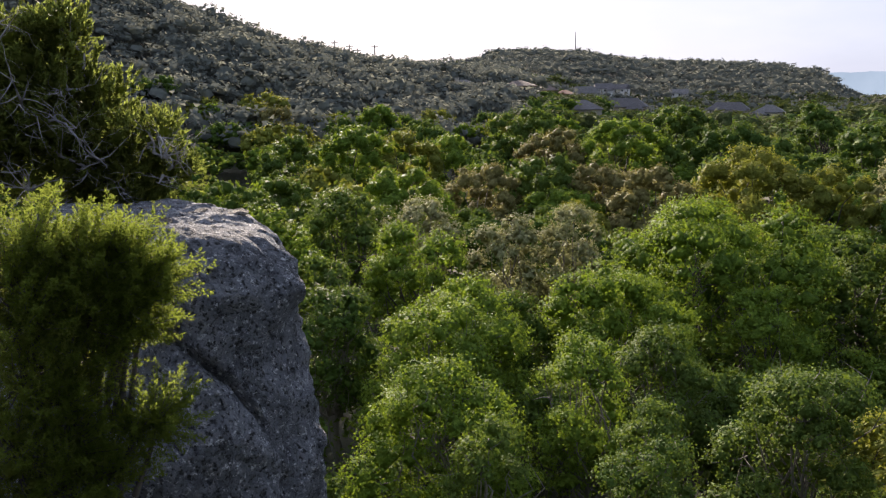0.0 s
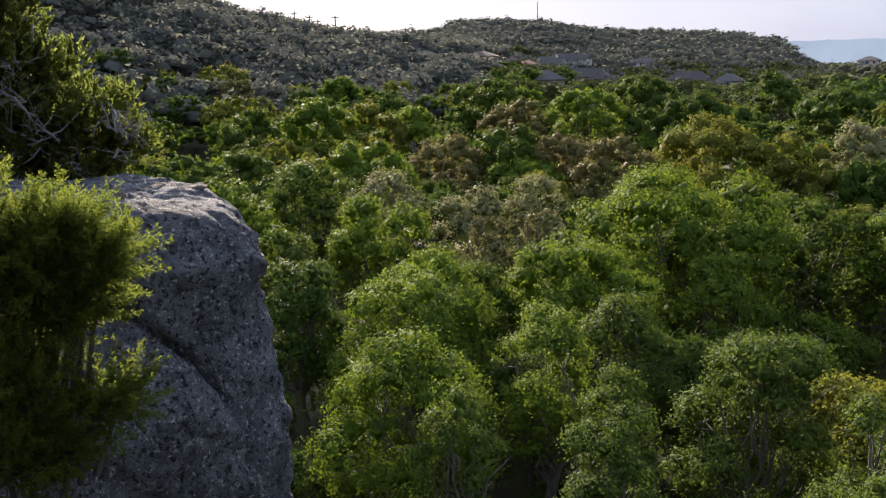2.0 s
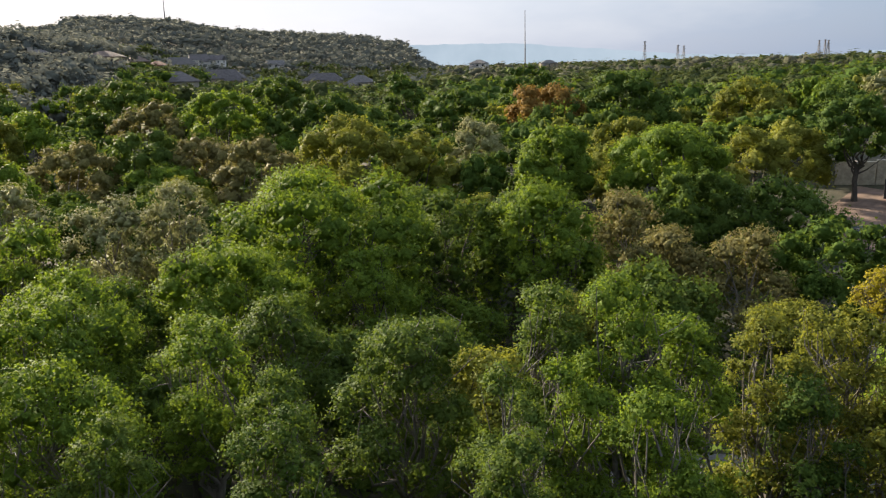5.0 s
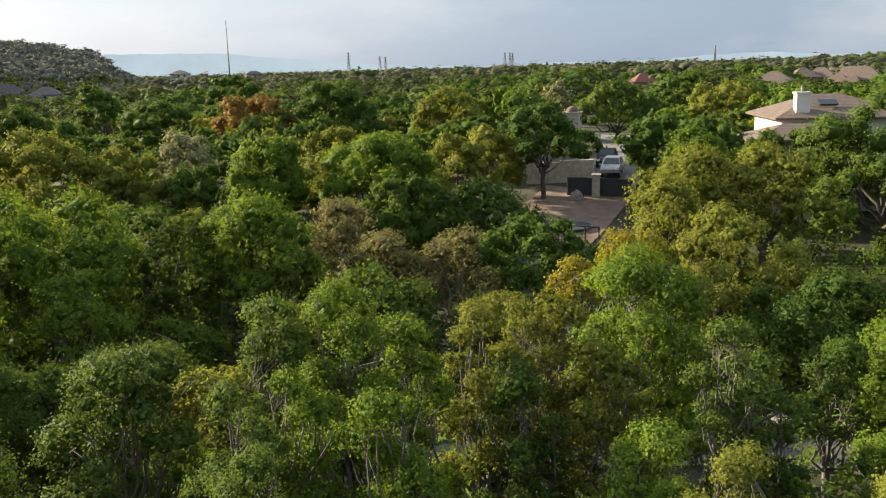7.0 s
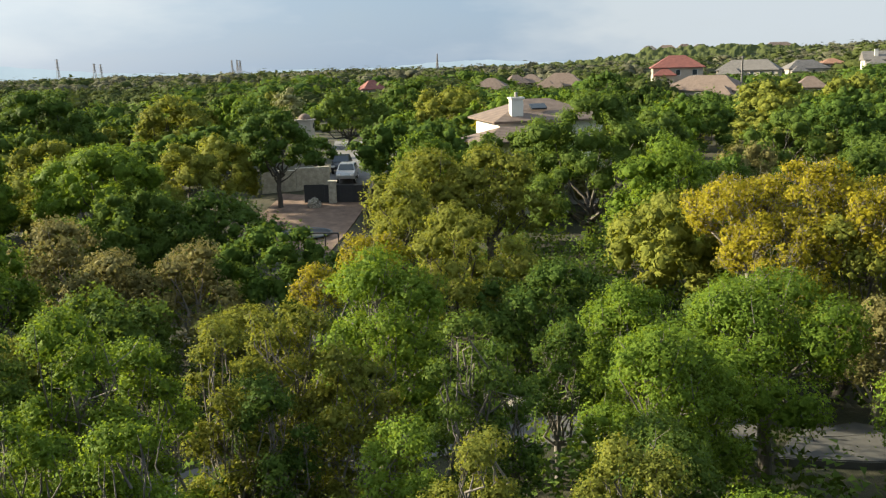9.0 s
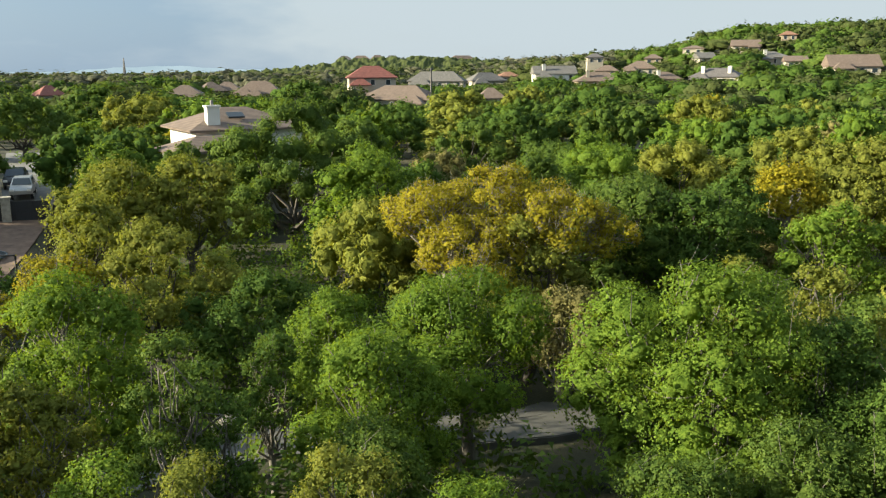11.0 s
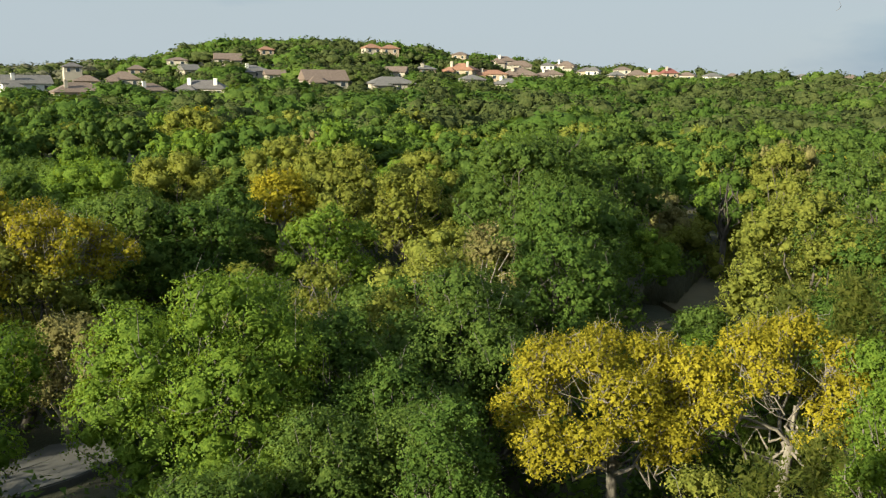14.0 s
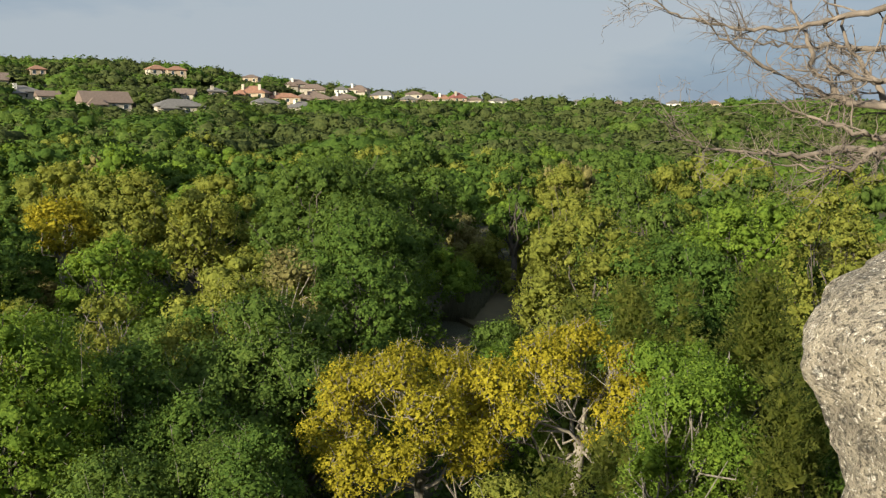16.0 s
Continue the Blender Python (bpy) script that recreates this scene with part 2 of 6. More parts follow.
ROCK = rock_material("weathered_limestone", (0.085, 0.092, 0.108), (0.23, 0.24, 0.268), (0.56, 0.57, 0.59))
ROCK_WARM = rock_material("pale_limestone", (0.21, 0.19, 0.148), (0.47, 0.42, 0.335), (0.82, 0.78, 0.70), 0.45)


def plain(name, col, rough=0.8, var=0.25, scale=3.0, metal=0.0):
    m, n, l, p = material(name)
    a = tuple(c * (1 - var) for c in col)
    b = tuple(min(1, c * (1 + var)) for c in col)
    c, f = noise_ramp(n, l, scale, ((0.3, a), (0.7, b)), 7.0)
    l.new(c, p.inputs["Base Color"])
    p.inputs["Roughness"].default_value, p.inputs["Metallic"].default_value = rough, metal
    bump(n, l, p, f, 0.25, 0.01)
    return m


# ---- building helpers ----
def part(name, bm, mat, parent=None, label=""):
    me = bpy.data.meshes.new(name)
    bm.to_mesh(me)
    bm.free()
    for k in (mat if isinstance(mat, (list, tuple)) else [mat]):
        me.materials.append(k)
    ob = new(name, me)
    ob.parent = parent
    if label:
        ob["label"] = label
    return ob


def mesh_from(name, verts, faces, mat, parent=None, loops=3, normals=None):
    """verts (n, 3) and faces (m, loops) as arrays; normals: one for each vertex, where leaves share the curve of their clump."""
    me = bpy.data.meshes.new(name)
    verts, faces = np.asarray(verts, np.float32), np.asarray(faces, np.int32)
    me.vertices.add(len(verts))
    me.vertices.foreach_set("co", verts.ravel())
    me.loops.add(faces.size)
    me.loops.foreach_set("vertex_index", faces.ravel())
    me.polygons.add(len(faces))
    me.polygons.foreach_set("loop_start", np.arange(0, faces.size, loops, dtype=np.int32))
    me.update(calc_edges=True)
    if normals is not None:
        me.attributes.new("custom_normal", "FLOAT_VECTOR", "POINT").data.foreach_set("vector", np.asarray(normals, np.float32).ravel())
        me.update()
    me.materials.append(mat)
    ob = new(name, me)
    ob.parent = parent
    return ob


# ---- the land ----
def land(x, y):
    """Height of the ground at x, y (arrays)."""
    x, y = np.asarray(x, float), np.asarray(y, float)
    r = np.hypot(x, y)
    az = np.degrees(np.arctan2(x, y))
    az = np.where(az < -100, az + 360, az)
    z = 0.5 * np.sin(x * 0.045 + 1.0) * np.cos(y * 0.05) + 0.25 * np.sin(x * 0.13 + y * 0.09)
    z = z * smooth(8, 30, r)
    # gentle rise towards the houses
    z = z + 3.0 * smooth(40, 110, r) * np.interp(az, [10, 40, 55, 110, 130], [0, 0.4, 1, 0.7, 0])
    z = z + np.interp(az, [-60, 20, 40, 80, 100, 160, 260], [0, 2, 3, 4, 8, 10, 8]) * smooth(110, 600, r)
    # wooded hill rising on the sunward side
    z = z + np.interp(az, [-100, -30, -17.8, -13.7, -10.2, -6.6, -2.9, 0.9, 4.3, 8, 13], [70, 62, 44.5, 37, 30, 26, 23.5, 22, 19.5, 13, 0]) * smooth(95, 310, r)
    # low hill beyond the valley houses
    z = z + np.interp(az, [-2, 4, 6.5, 10, 14.8, 19, 22.3, 24.2, 25, 26.5], [10, 39, 44, 47, 45, 41, 34, 26, 12, 0]) * smooth(480, 950, r)
    # hill with scattered houses
    z = z + np.interp(az, [86, 91, 94, 97.7, 99.7, 101, 102.4, 106, 111, 114.5, 116, 118, 121, 124, 127, 132, 139, 160], [0, 5, 9, 12, 14, 18.5, 21, 22, 23.5, 22, 20, 17, 14.5, 12.8, 11.5, 9.2, 7.2, 7]) * smooth(180, 500, r)
    # further ridges
    z = z + np.interp(az, [72, 77, 79, 82, 88, 93, 100], [0, 6, 13, 16, 11, 8, 0]) * smooth(620, 1000, r)
    # limestone bluff behind the viewpoint
    edge = np.interp(y, [-400, -60, -12, -5.5, -2, 0, 3, 7, 12, 60, 400], [60, 14, 3.0, 1.2, -1.2, -2.0, -3.2, -3.6, -8, -70, -400])
    z = z + (12.3 + 0.15 * np.sin(y * 1.3 + x) - z) * smooth(edge + 1.1, edge - 0.2, x)
    return z


def build_ground():
    na, rr = 300, np.concatenate([[0.0], np.geomspace(0.35, 4800, 160)])
    aa = np.linspace(0, 2 * np.pi, na, endpoint=False)
    A, R = np.meshgrid(aa, rr[1:], indexing="ij")
    X, Y = R * np.sin(A), R * np.cos(A)
    Z = land(X, Y)
    v = np.concatenate([np.stack([X, Y, Z], -1).reshape(-1, 3), [[0, 0, float(land(0, 0))]]])
    m = len(rr) - 1
    i, j = np.meshgrid(np.arange(na), np.arange(m - 1), indexing="ij")
    i2 = (i + 1) % na
    q = np.stack([i * m + j, i * m + j + 1, i2 * m + j + 1, i2 * m + j], -1).reshape(-1, 4)
    t1, t2 = q[:, [0, 2, 1]], q[:, [0, 3, 2]]
    k = np.arange(na)
    cap = np.stack([np.full(na, na * m), ((k + 1) % na) * m, k * m], -1)
    ob = mesh_from("ground", v, np.concatenate([t1, t2, cap]), GROUND)
    ob.data.polygons.foreach_set("use_smooth", np.ones(len(ob.data.polygons), bool))
    return tagged(ob, "brown woodland floor running to distant hills", "ground", kind="structure")


build_ground()


# ---- trees ----
def sprays(rng, centres, radii, count, size, slim, spread, per=13, up=0.4, plume=0.0, inner=0.15, tilt=0.42, heart=None):
    """Leaves as small pointed triangles, gathered in sprays on the outer shells of the crown's puffs."""
    w = radii ** 2
    ns = max(8, count // per)
    many = ns * 4 if len(radii) < 400 else ns
    k = rng.choice(len(radii), many, p=w / w.sum())
    d = rng.normal(size=(many, 3))
    d[:, 2] += up
    d /= np.linalg.norm(d, axis=1)[:, None]
    rad = radii[k] * np.where(rng.random(many) < inner, rng.uniform(0.2, 0.8, many), rng.uniform(0.78, 1.15, many) + (rng.random(many) < 0.16) * rng.uniform(0.0, 0.4, many))
    sc = centres[k] + d * rad[:, None] * np.array([1, 1, 0.82])
    if many > ns:
        # leaves grow where there is light: not inside a neighbouring puff
        gap = np.linalg.norm((sc[:, None] - centres[None]) * np.array([1, 1, 1.2]), axis=2) / radii[None]
        gap[np.arange(many), k] = 9
        keep = np.argsort(-np.minimum(gap.min(1), 0.95) + (rng.random(many) < inner) * -0.5, kind="stable")[:ns]
        k, d, sc = k[keep], d[keep], sc[keep]
    j = np.repeat(np.arange(ns), per)
    m = len(j)
    dj = d[j]
    off = rng.normal(size=(m, 3)) * spread
    if plume:
        ax = dj + np.array([0, 0, 0.8])
        ax /= np.linalg.norm(ax, axis=1)[:, None]
        off = off * 0.5 + ax * (rng.random(m) * plume)[:, None]
    c = sc[j] + off
    nrm = dj + tilt * rng.normal(size=(m, 3))
    nrm[:, 2] += 0.25
    nrm /= np.linalg.norm(nrm, axis=1)[:, None]
    t = np.cross(nrm, rng.normal(size=(m, 3)))
    if plume:
        t = ax + 0.45 * rng.normal(size=(m, 3))
        nrm = np.cross(t, rng.normal(size=(m, 3)))
        nrm /= np.linalg.norm(nrm, axis=1)[:, None] + 1e-9
    t /= np.linalg.norm(t, axis=1)[:, None] + 1e-9
    b = np.cross(nrm, t)
    s = (size * rng.uniform(0.6, 1.35, m))[:, None]
    v = np.stack([c + t * s, c - t * s * 0.6 + b * s * slim, c - t * s * 0.6 - b * s * slim], 1)
    bend = dj * 0.8 + 0.3 * nrm + np.array([0, 0, 0.12])
    if heart is not None:
        # the crown's own curve counts for more than that of the puff
        whole = (c - heart) * np.array([1, 1, 1.5])
        whole /= np.linalg.norm(whole, axis=1)[:, None]
        bend = 0.28 * dj + 0.36 * whole + 0.95 * nrm
    bend /= np.linalg.norm(bend, axis=1)[:, None]
    return v.reshape(-1, 3), np.repeat(bend, 3, axis=0)


def tube(verts, faces, pts, radii, sides=6):
    """A tapered tube along pts, added to the lists."""
    base = len(verts)
    pts = [Vector(p) for p in pts]
    for i, p in enumerate(pts):
        d = (pts[min(i + 1, len(pts) - 1)] - pts[max(i - 1, 0)]).normalized()
        a = d.orthogonal().normalized()
        b = d.cross(a)
        for s in range(sides):
            g = 2 * math.pi * s / sides
            verts.append(tuple(p + (a * math.cos(g) + b * math.sin(g)) * radii[i]))
    for i in range(len(pts) - 1):
        for s in range(sides):
            q = [base + i * sides + s, base + i * sides + (s + 1) % sides, base + (i + 1) * sides + (s + 1) % sides, base + (i + 1) * sides + s]
            faces.append((q[0], q[1], q[2]))
            faces.append((q[0], q[2], q[3]))


def ball(level):
    """A round mesh of 20 triangles, each split in four for every further level."""
    g = (1 + 5 ** 0.5) / 2
    p = [np.array(q) / (1 + g * g) ** 0.5 for q in ((-1, g, 0), (1, g, 0), (-1, -g, 0), (1, -g, 0), (0, -1, g), (0, 1, g), (0, -1, -g), (0, 1, -g), (g, 0, -1), (g, 0, 1), (-g, 0, -1), (-g, 0, 1))]
    f = [(i, j, k) for i in range(12) for j in range(i + 1, 12) for k in range(j + 1, 12)
         if max(np.linalg.norm(p[i] - p[j]), np.linalg.norm(p[j] - p[k]), np.linalg.norm(p[i] - p[k])) < 1.1]
    f = [t if np.dot(np.cross(p[t[1]] - p[t[0]], p[t[2]] - p[t[0]]), p[t[0]]) > 0 else (t[0], t[2], t[1]) for t in f]
    for _ in range(level - 1):
        mid, out = {}, []
        for t in f:
            m = []
            for a, b in ((t[0], t[1]), (t[1], t[2]), (t[2], t[0])):
                e = (min(a, b), max(a, b))
                if e not in mid:
                    q = p[a] + p[b]
                    mid[e] = len(p)
                    p.append(q / np.linalg.norm(q))
                m.append(mid[e])
            out += [(t[0], m[0], m[2]), (t[1], m[1], m[0]), (t[2], m[2], m[1]), tuple(m)]
        f = out
    return np.array(p), np.array(f)


BALLS = {0: (np.array([(1, 0, 0), (-1, 0, 0), (0, 1, 0), (0, -1, 0), (0, 0, 1), (0, 0, -1)], float),
             np.array([(0, 2, 4), (2, 1, 4), (1, 3, 4), (3, 0, 4), (2, 0, 5), (1, 2, 5), (3, 1, 5), (0, 3, 5)])), 1: ball(1)}


def puff_cores(rng, centres, radii, level):
    """Uneven closed clumps: vertices and triangles."""
    p, f = BALLS[level]
    n = len(radii)
    # large dents by a few random waves, small ones by chance
    w = rng.normal(0, 2.6, (n, 3, 3))
    wave = np.sin(np.einsum("nkd,vd->nvk", w, p) + rng.uniform(0, 6.28, (n, 1, 3))).sum(2) * 0.075
    q = p[None] * (radii[:, None] * (0.95 + wave + rng.uniform(-0.22, 0.22, (n, len(p)))))[..., None] * np.array([1, 1, 0.82]) + centres[:, None]
    return q.reshape(-1, 3), (f[None] + (np.arange(n) * len(p))[:, None, None]).reshape(-1, 3), np.tile(p, (n, 1))


def sphere_dirs(rng, n):
    d = rng.normal(size=(n, 3))
    return d / np.linalg.norm(d, axis=1)[:, None]


def puff_layout(rng, radius, height, depth, shape, fine):
    """Billows of a crown: lobes round its outline, each covered with smaller puffs. Returns puff centres, radii, lobe of each, lobe centres."""
    if shape == "cone":
        n = 38 if fine else 24
        u = np.sort(rng.random(n)) ** 0.85
        pr = radius * rng.uniform(0.22, 0.4, n) * (1.05 - 0.5 * u)
        th = np.arange(n) * 2.4 + rng.normal(0, 0.4, n)
        rad = radius * (1 - 0.82 * u) * rng.uniform(0.45, 0.85, n)
        c = np.stack([rad * np.cos(th), rad * np.sin(th), height - depth + u * (depth - pr)], 1)
        return c, pr, np.arange(n), c
    tall = np.clip(depth / (2 * radius), 0.6, 2.2)
    n1 = int(np.clip((6.5 + 2.0 * radius) * tall ** 0.6, 7, 20 if fine else 13))
    n2 = int(np.clip(7 + 1.6 * radius, 8, 14)) if fine else 5
    if shape == "spread":
        n1, n2 = n1 + 7, 15
    lr = np.minimum(radius * rng.uniform(0.36, 0.58, n1), 0.35 + 0.36 * radius)
    if shape == "spread":
        lr = lr * 0.62
    cz = 1 - (np.arange(n1) + 0.4) / n1 * (1.62 if shape != "spread" else 1.2)
    th = np.arange(n1) * 2.39996 + rng.uniform(0, 6.28) + rng.normal(0, 0.25, n1)
    rim = np.sqrt(np.clip(1 - cz ** 2, 0.03, 1))
    wob = 1 + 0.14 * np.sin(2 * th + rng.uniform(0, 6)) + 0.10 * np.sin(3 * th + rng.uniform(0, 6))
    x = np.maximum(radius * wob - lr * 0.85, 0.1 * radius) * rim * rng.uniform(0.78, 1.04, n1)
    semi = np.where(cz > 0, depth * 0.55, depth * 0.45)
    z = height - depth * (0.55 if shape != "spread" else 0.62) + (semi - lr * 0.6) * cz * rng.uniform(0.82, 1.05, n1)
    lobe = np.stack([x * np.cos(th), x * np.sin(th), z], 1)
    k = np.repeat(np.arange(n1), n2)
    mid = np.array([0, 0, height - depth * 0.62])
    out = lobe[k] - mid
    out /= np.linalg.norm(out, axis=1)[:, None]
    d = sphere_dirs(rng, len(k)) + 0.62 * out + np.array([0, 0, 0.28])
    d /= np.linalg.norm(d, axis=1)[:, None]
    pr = np.clip(lr[k] * rng.uniform(0.26, 0.58, len(k)), 0.16, 0.95)
    c = lobe[k] + d * (lr[k] - pr * rng.uniform(0.5, 1.0, len(k)))[:, None] * np.array([1, 1, 0.88])
    return c, pr, k, lobe


def crown_leaves(rng, radius, height, depth, count, size, shape="dome", slim=0.55, bare=0.0, fine=True):
    c, pr, lob, lobe = puff_layout(rng, radius, height, depth, shape, fine)
    plume = 0.34 if shape == "cone" else 0.0
    heart = np.array([0, 0, height - depth * 0.68])
    v, nv = sprays(rng, c, pr, int(count * 0.72), size, slim, 0.03 + 1.05 * size, per=5 if shape != "cone" else 9, plume=plume, inner=0.12 if bare else 0.02, up=0.45, tilt=0.55, heart=heart)
    under, nu = sprays(rng, c, pr * 0.86, int(count * 0.28), size * 1.45, 0.75 if shape != "cone" else 0.4, 0.6 * size, per=4, inner=0.0, up=0.4, tilt=0.36, heart=heart)
    rise = height - np.percentile(v[:, 2], 99.6)
    v, nv = np.concatenate([v, under]), np.concatenate([nv, nu])
    v[:, 2] += rise
    c = c + np.array([0, 0, rise])
    if shape != "cone":
        lobe = lobe + np.array([0, 0, rise])
    # the close-packed leaves of each puff, below the loose outer ones
    core = puff_cores(rng, c, pr * (0.45 if bare else 0.6 if fine else 0.85), 0 if fine else 1)
    return v, nv, core, c, pr, lob, lobe


def crown_mesh(name, leaves, leaf_normals, core, mat, packed, parent=None):
    """Loose leaves and, below them, the close-packed ones."""
    cv, cf, cn = core
    v = np.concatenate([leaves, cv])
    n = len(leaves) // 3
    f = np.concatenate([np.arange(len(leaves)).reshape(-1, 3), cf + len(leaves)])
    ob = mesh_from(name, v, f, mat, parent, normals=np.concatenate([leaf_normals, cn]))
    ob.data.materials.append(packed)
    ob.data.polygons.foreach_set("material_index", (np.arange(len(f)) >= n).astype(np.int32))
    return ob


def crooked(rng, a, b, n, bend):
    """Points of a crooked limb from a to b."""
    long = (b - a).length
    pts = [a]
    for i in range(1, n):
        pts.append(a.lerp(b, i / n) + Vector(rng.normal(0, bend * long, 3)) + Vector((0, 0, -0.10 * long * math.sin(math.pi * i / n))))
    return pts + [b]


def make_tree(seed, radius, height, count, size, shape="dome", bark=None, depth=None, bare=0.0, slim=0.7, leaf="green", fine=True, twigs=0.22):
    """One tree with trunk and crown, its base at the origin."""
    rng = np.random.default_rng(seed)
    root = new("tree")
    depth = depth or float(np.clip(1.9 * radius, 0.72 * height, 0.9 * height))
    v, nv, core, c, pr, lob, lobe = crown_leaves(rng, radius, height, depth, count, size, shape, slim, bare, fine)
    crown_mesh("crown", v, nv, core, LEAF[leaf], MASS[leaf], root)
    vs, fs = [], []
    lean = rng.normal(0, 0.12, 2) * radius
    fork = (height - depth) + depth * (0.34 if bare else 0.12)
    r0 = (0.020 * height + 0.025 * radius) * rng.uniform(0.8, 1.2) * (0.75 if bare else 1.0)
    sides = 7 if fine else 5
    foot = crooked(rng, Vector((0, 0, -0.4)), Vector((lean[0], lean[1], fork)), 4, 0.03)
    tube(vs, fs, foot, [r0 * k for k in (1.45, 1.1, 1.0, 0.93, 0.85)], sides)
    if shape == "cone":
        tube(vs, fs, [(lean[0], lean[1], fork), (0, 0, height * 0.7)], [r0 * 0.6, r0 * 0.1], sides)
    else:
        for i, p in enumerate(lobe):
            a = foot[-1].lerp(foot[-2], rng.uniform(0.0, 0.7))
            e = Vector(p)
            line = crooked(rng, a, e, 5, 0.11 if bare else 0.055)
            thin = 0.6 if bare and i % 3 else 1.0
            tube(vs, fs, line, [r0 * k * thin for k in (0.48, 0.38, 0.29, 0.21, 0.14, 0.07)], max(4, sides - 2))
            if not fine:
                continue
            for j in np.nonzero(lob == i)[0]:
                if rng.random() > (1.0 if bare else twigs):
                    continue
                q = Vector(c[j]) + ((Vector(c[j]) - e).normalized() * rng.uniform(0.3, 1.1) + Vector((rng.normal(0, 0.3), rng.normal(0, 0.3), rng.uniform(0.0, 0.5)))) * pr[j]
                stem = crooked(rng, line[3].lerp(line[5], rng.random()), q, 3, 0.10)
                tube(vs, fs, stem, [r0 * 0.13, r0 * 0.10, r0 * 0.07, r0 * 0.03], 4)
                for _ in range(3 if bare else 1):
                    w = stem[2].lerp(q, rng.random())
                    tip = w + Vector(rng.normal(0, 0.55, 3)) * pr[j] + Vector((0, 0, 0.5 * pr[j]))
                    tube(vs, fs, crooked(rng, w, tip, 2, 0.14), [r0 * 0.06, r0 * 0.04, r0 * 0.015], 3)
    mesh_from("trunk", vs, fs, bark or BARK, root)
    return root


LABELS = {
    "bright": "leafy oak with fresh bright green spring crown", "green": "live oak with rounded green crown", "dark": "dense live oak with dark green crown",
    "olive": "oak with olive yellow-green spring crown", "yellow": "oak with golden yellow spring leaves and pale limbs", "brown": "budding tree with thin brown-grey crown",
    "pale": "oak with pale grey-green flowering crown", "rust": "tree with rust-coloured new leaves", "juniper": "ashe juniper with dense olive scale foliage",
}
TREES = []
PICK = random.Random(5)


def name_tree(ob, leaf):
    ob.name = {"juniper": "juniper_tree", "yellow": "yellow_oak_tree"}.get(leaf, "oak_tree")
    return tagged(ob, LABELS[leaf], "tree", "trees of the valley wood")


def tree(leaf, x, y, top, radius, share=0.0):
    """A tree whose crown ends at height top and is that wide; share: how much of its height the crown takes up."""
    base = float(land(x, y))
    tall = max(2.5, top - base)
    off = math.hypot(x, y)
    size = 0.013 + 0.0012 * off
    if leaf == "juniper":
        size *= 1.7
    dense = {"juniper": 2.2, "yellow": 1.1, "brown": 0.8, "pale": 0.9}.get(leaf, 1.0)
    cone, sparse = leaf == "juniper", leaf == "yellow" and off < 45
    depth = float(np.clip(1.9 * radius, 0.74 * tall, 0.9 * tall))
    if leaf == "yellow":
        depth = float(np.clip(1.35 * radius, 0.36 * tall, 0.7 * tall))
    if share:
        depth = share * tall
    count = int(dense * np.clip(5.2 * radius * (radius + 0.5 * depth) / size ** 2 * (0.6 if off < 35 else 0.46), 900, 60000))
    ob = make_tree(PICK.randrange(10 ** 6), radius, tall, count, size, "cone" if cone else "spread" if sparse else "dome", BARK_PALE if leaf in ("yellow", "pale", "brown") else BARK_GREY if off < 32 and not cone else BARK,
                   depth, 0.6 if sparse else 0.0, 0.3 if cone else 0.7, leaf, off < 60, 0.5 if off < 32 else 0.15)
    ob.matrix_basis = Matrix.LocRotScale((x, y, base - 0.05), Euler((0, 0, PICK.uniform(0, 6.28))), None)
    TREES.append((x, y, radius, top))
    return name_tree(ob, leaf)


# ---- the large trees one by one ----
tree("green", 17.0, 3.2, 6.6, 1.7)
tree("bright", 15.2, 0.9, 6.4, 1.5)
tree("green", 14.0, -0.6, 6.2, 1.2)
tree("green", 17.3, -3.6, 6.0, 1.7)
tree("green", 18.2, -6.5, 6.6, 2.0)
tree("bright", 15.0, -2.6, 6.2, 1.3)
tree("green", 17.6, -8.6, 6.4, 1.9)
tree("bright", 9.2, -14.6, 9.0, 1.5)
tree("juniper", 8.4, -9.8, 8.8, 1.1)
tree("olive", 11.5, 5.1, 8.3, 1.1)
tree("green", 6.8, 11.1, 8.1, 1.1)
tree("olive", 12.8, 2.9, 8.1, 1.1)
tree("juniper", 8.4, -11.1, 9.0, 1.1)
tree("bright", 12.3, 7.0, 8.0, 1.1)
tree("bright", 9.4, 10.4, 8.6, 1.1)
tree("olive", 10.2, -10.2, 7.6, 1.1)
tree("green", 7.9, 12.8, 8.5, 1.1)
tree("juniper", 6.8, -13.7, 9.9, 1.1)
tree("bright", 9.1, 12.6, 8.4, 1.1)
tree("dark", 3.8, 15.0, 7.7, 1.1)
tree("bright", 10.8, 13.1, 9.8, 1.3)
tree("green", 0.8, 16.9, 7.5, 1.1)
tree("dark", 15.8, -8.5, 6.9, 1.3)
tree("bright", 12.4, 13.1, 8.7, 1.1)
tree("bright", 9.3, -15.7, 8.9, 1.7)
tree("dark", 16.2, -8.7, 7.2, 1.3)
tree("green", 16.5, 7.4, 8.8, 1.1)
tree("green", 4.5, 17.4, 7.5, 1.1)
tree("juniper", 7.6, -16.6, 9.7, 1.1)
tree("dark", 14.5, 11.6, 7.4, 1.2)
tree("green", 10.4, 15.3, 9.2, 1.1)
tree("dark", 17.7, 7.2, 7.7, 1.1)
tree("olive", 14.3, 12.7, 8.6, 1.1)
tree("green", 10.9, 16.2, 8.8, 1.1)
tree("bright", -0.2, 20.0, 7.6, 2.3)
tree("bright", 10.9, -17.3, 8.7, 1.7)
tree("bright", 19.8, 3.9, 7.8, 1.7)
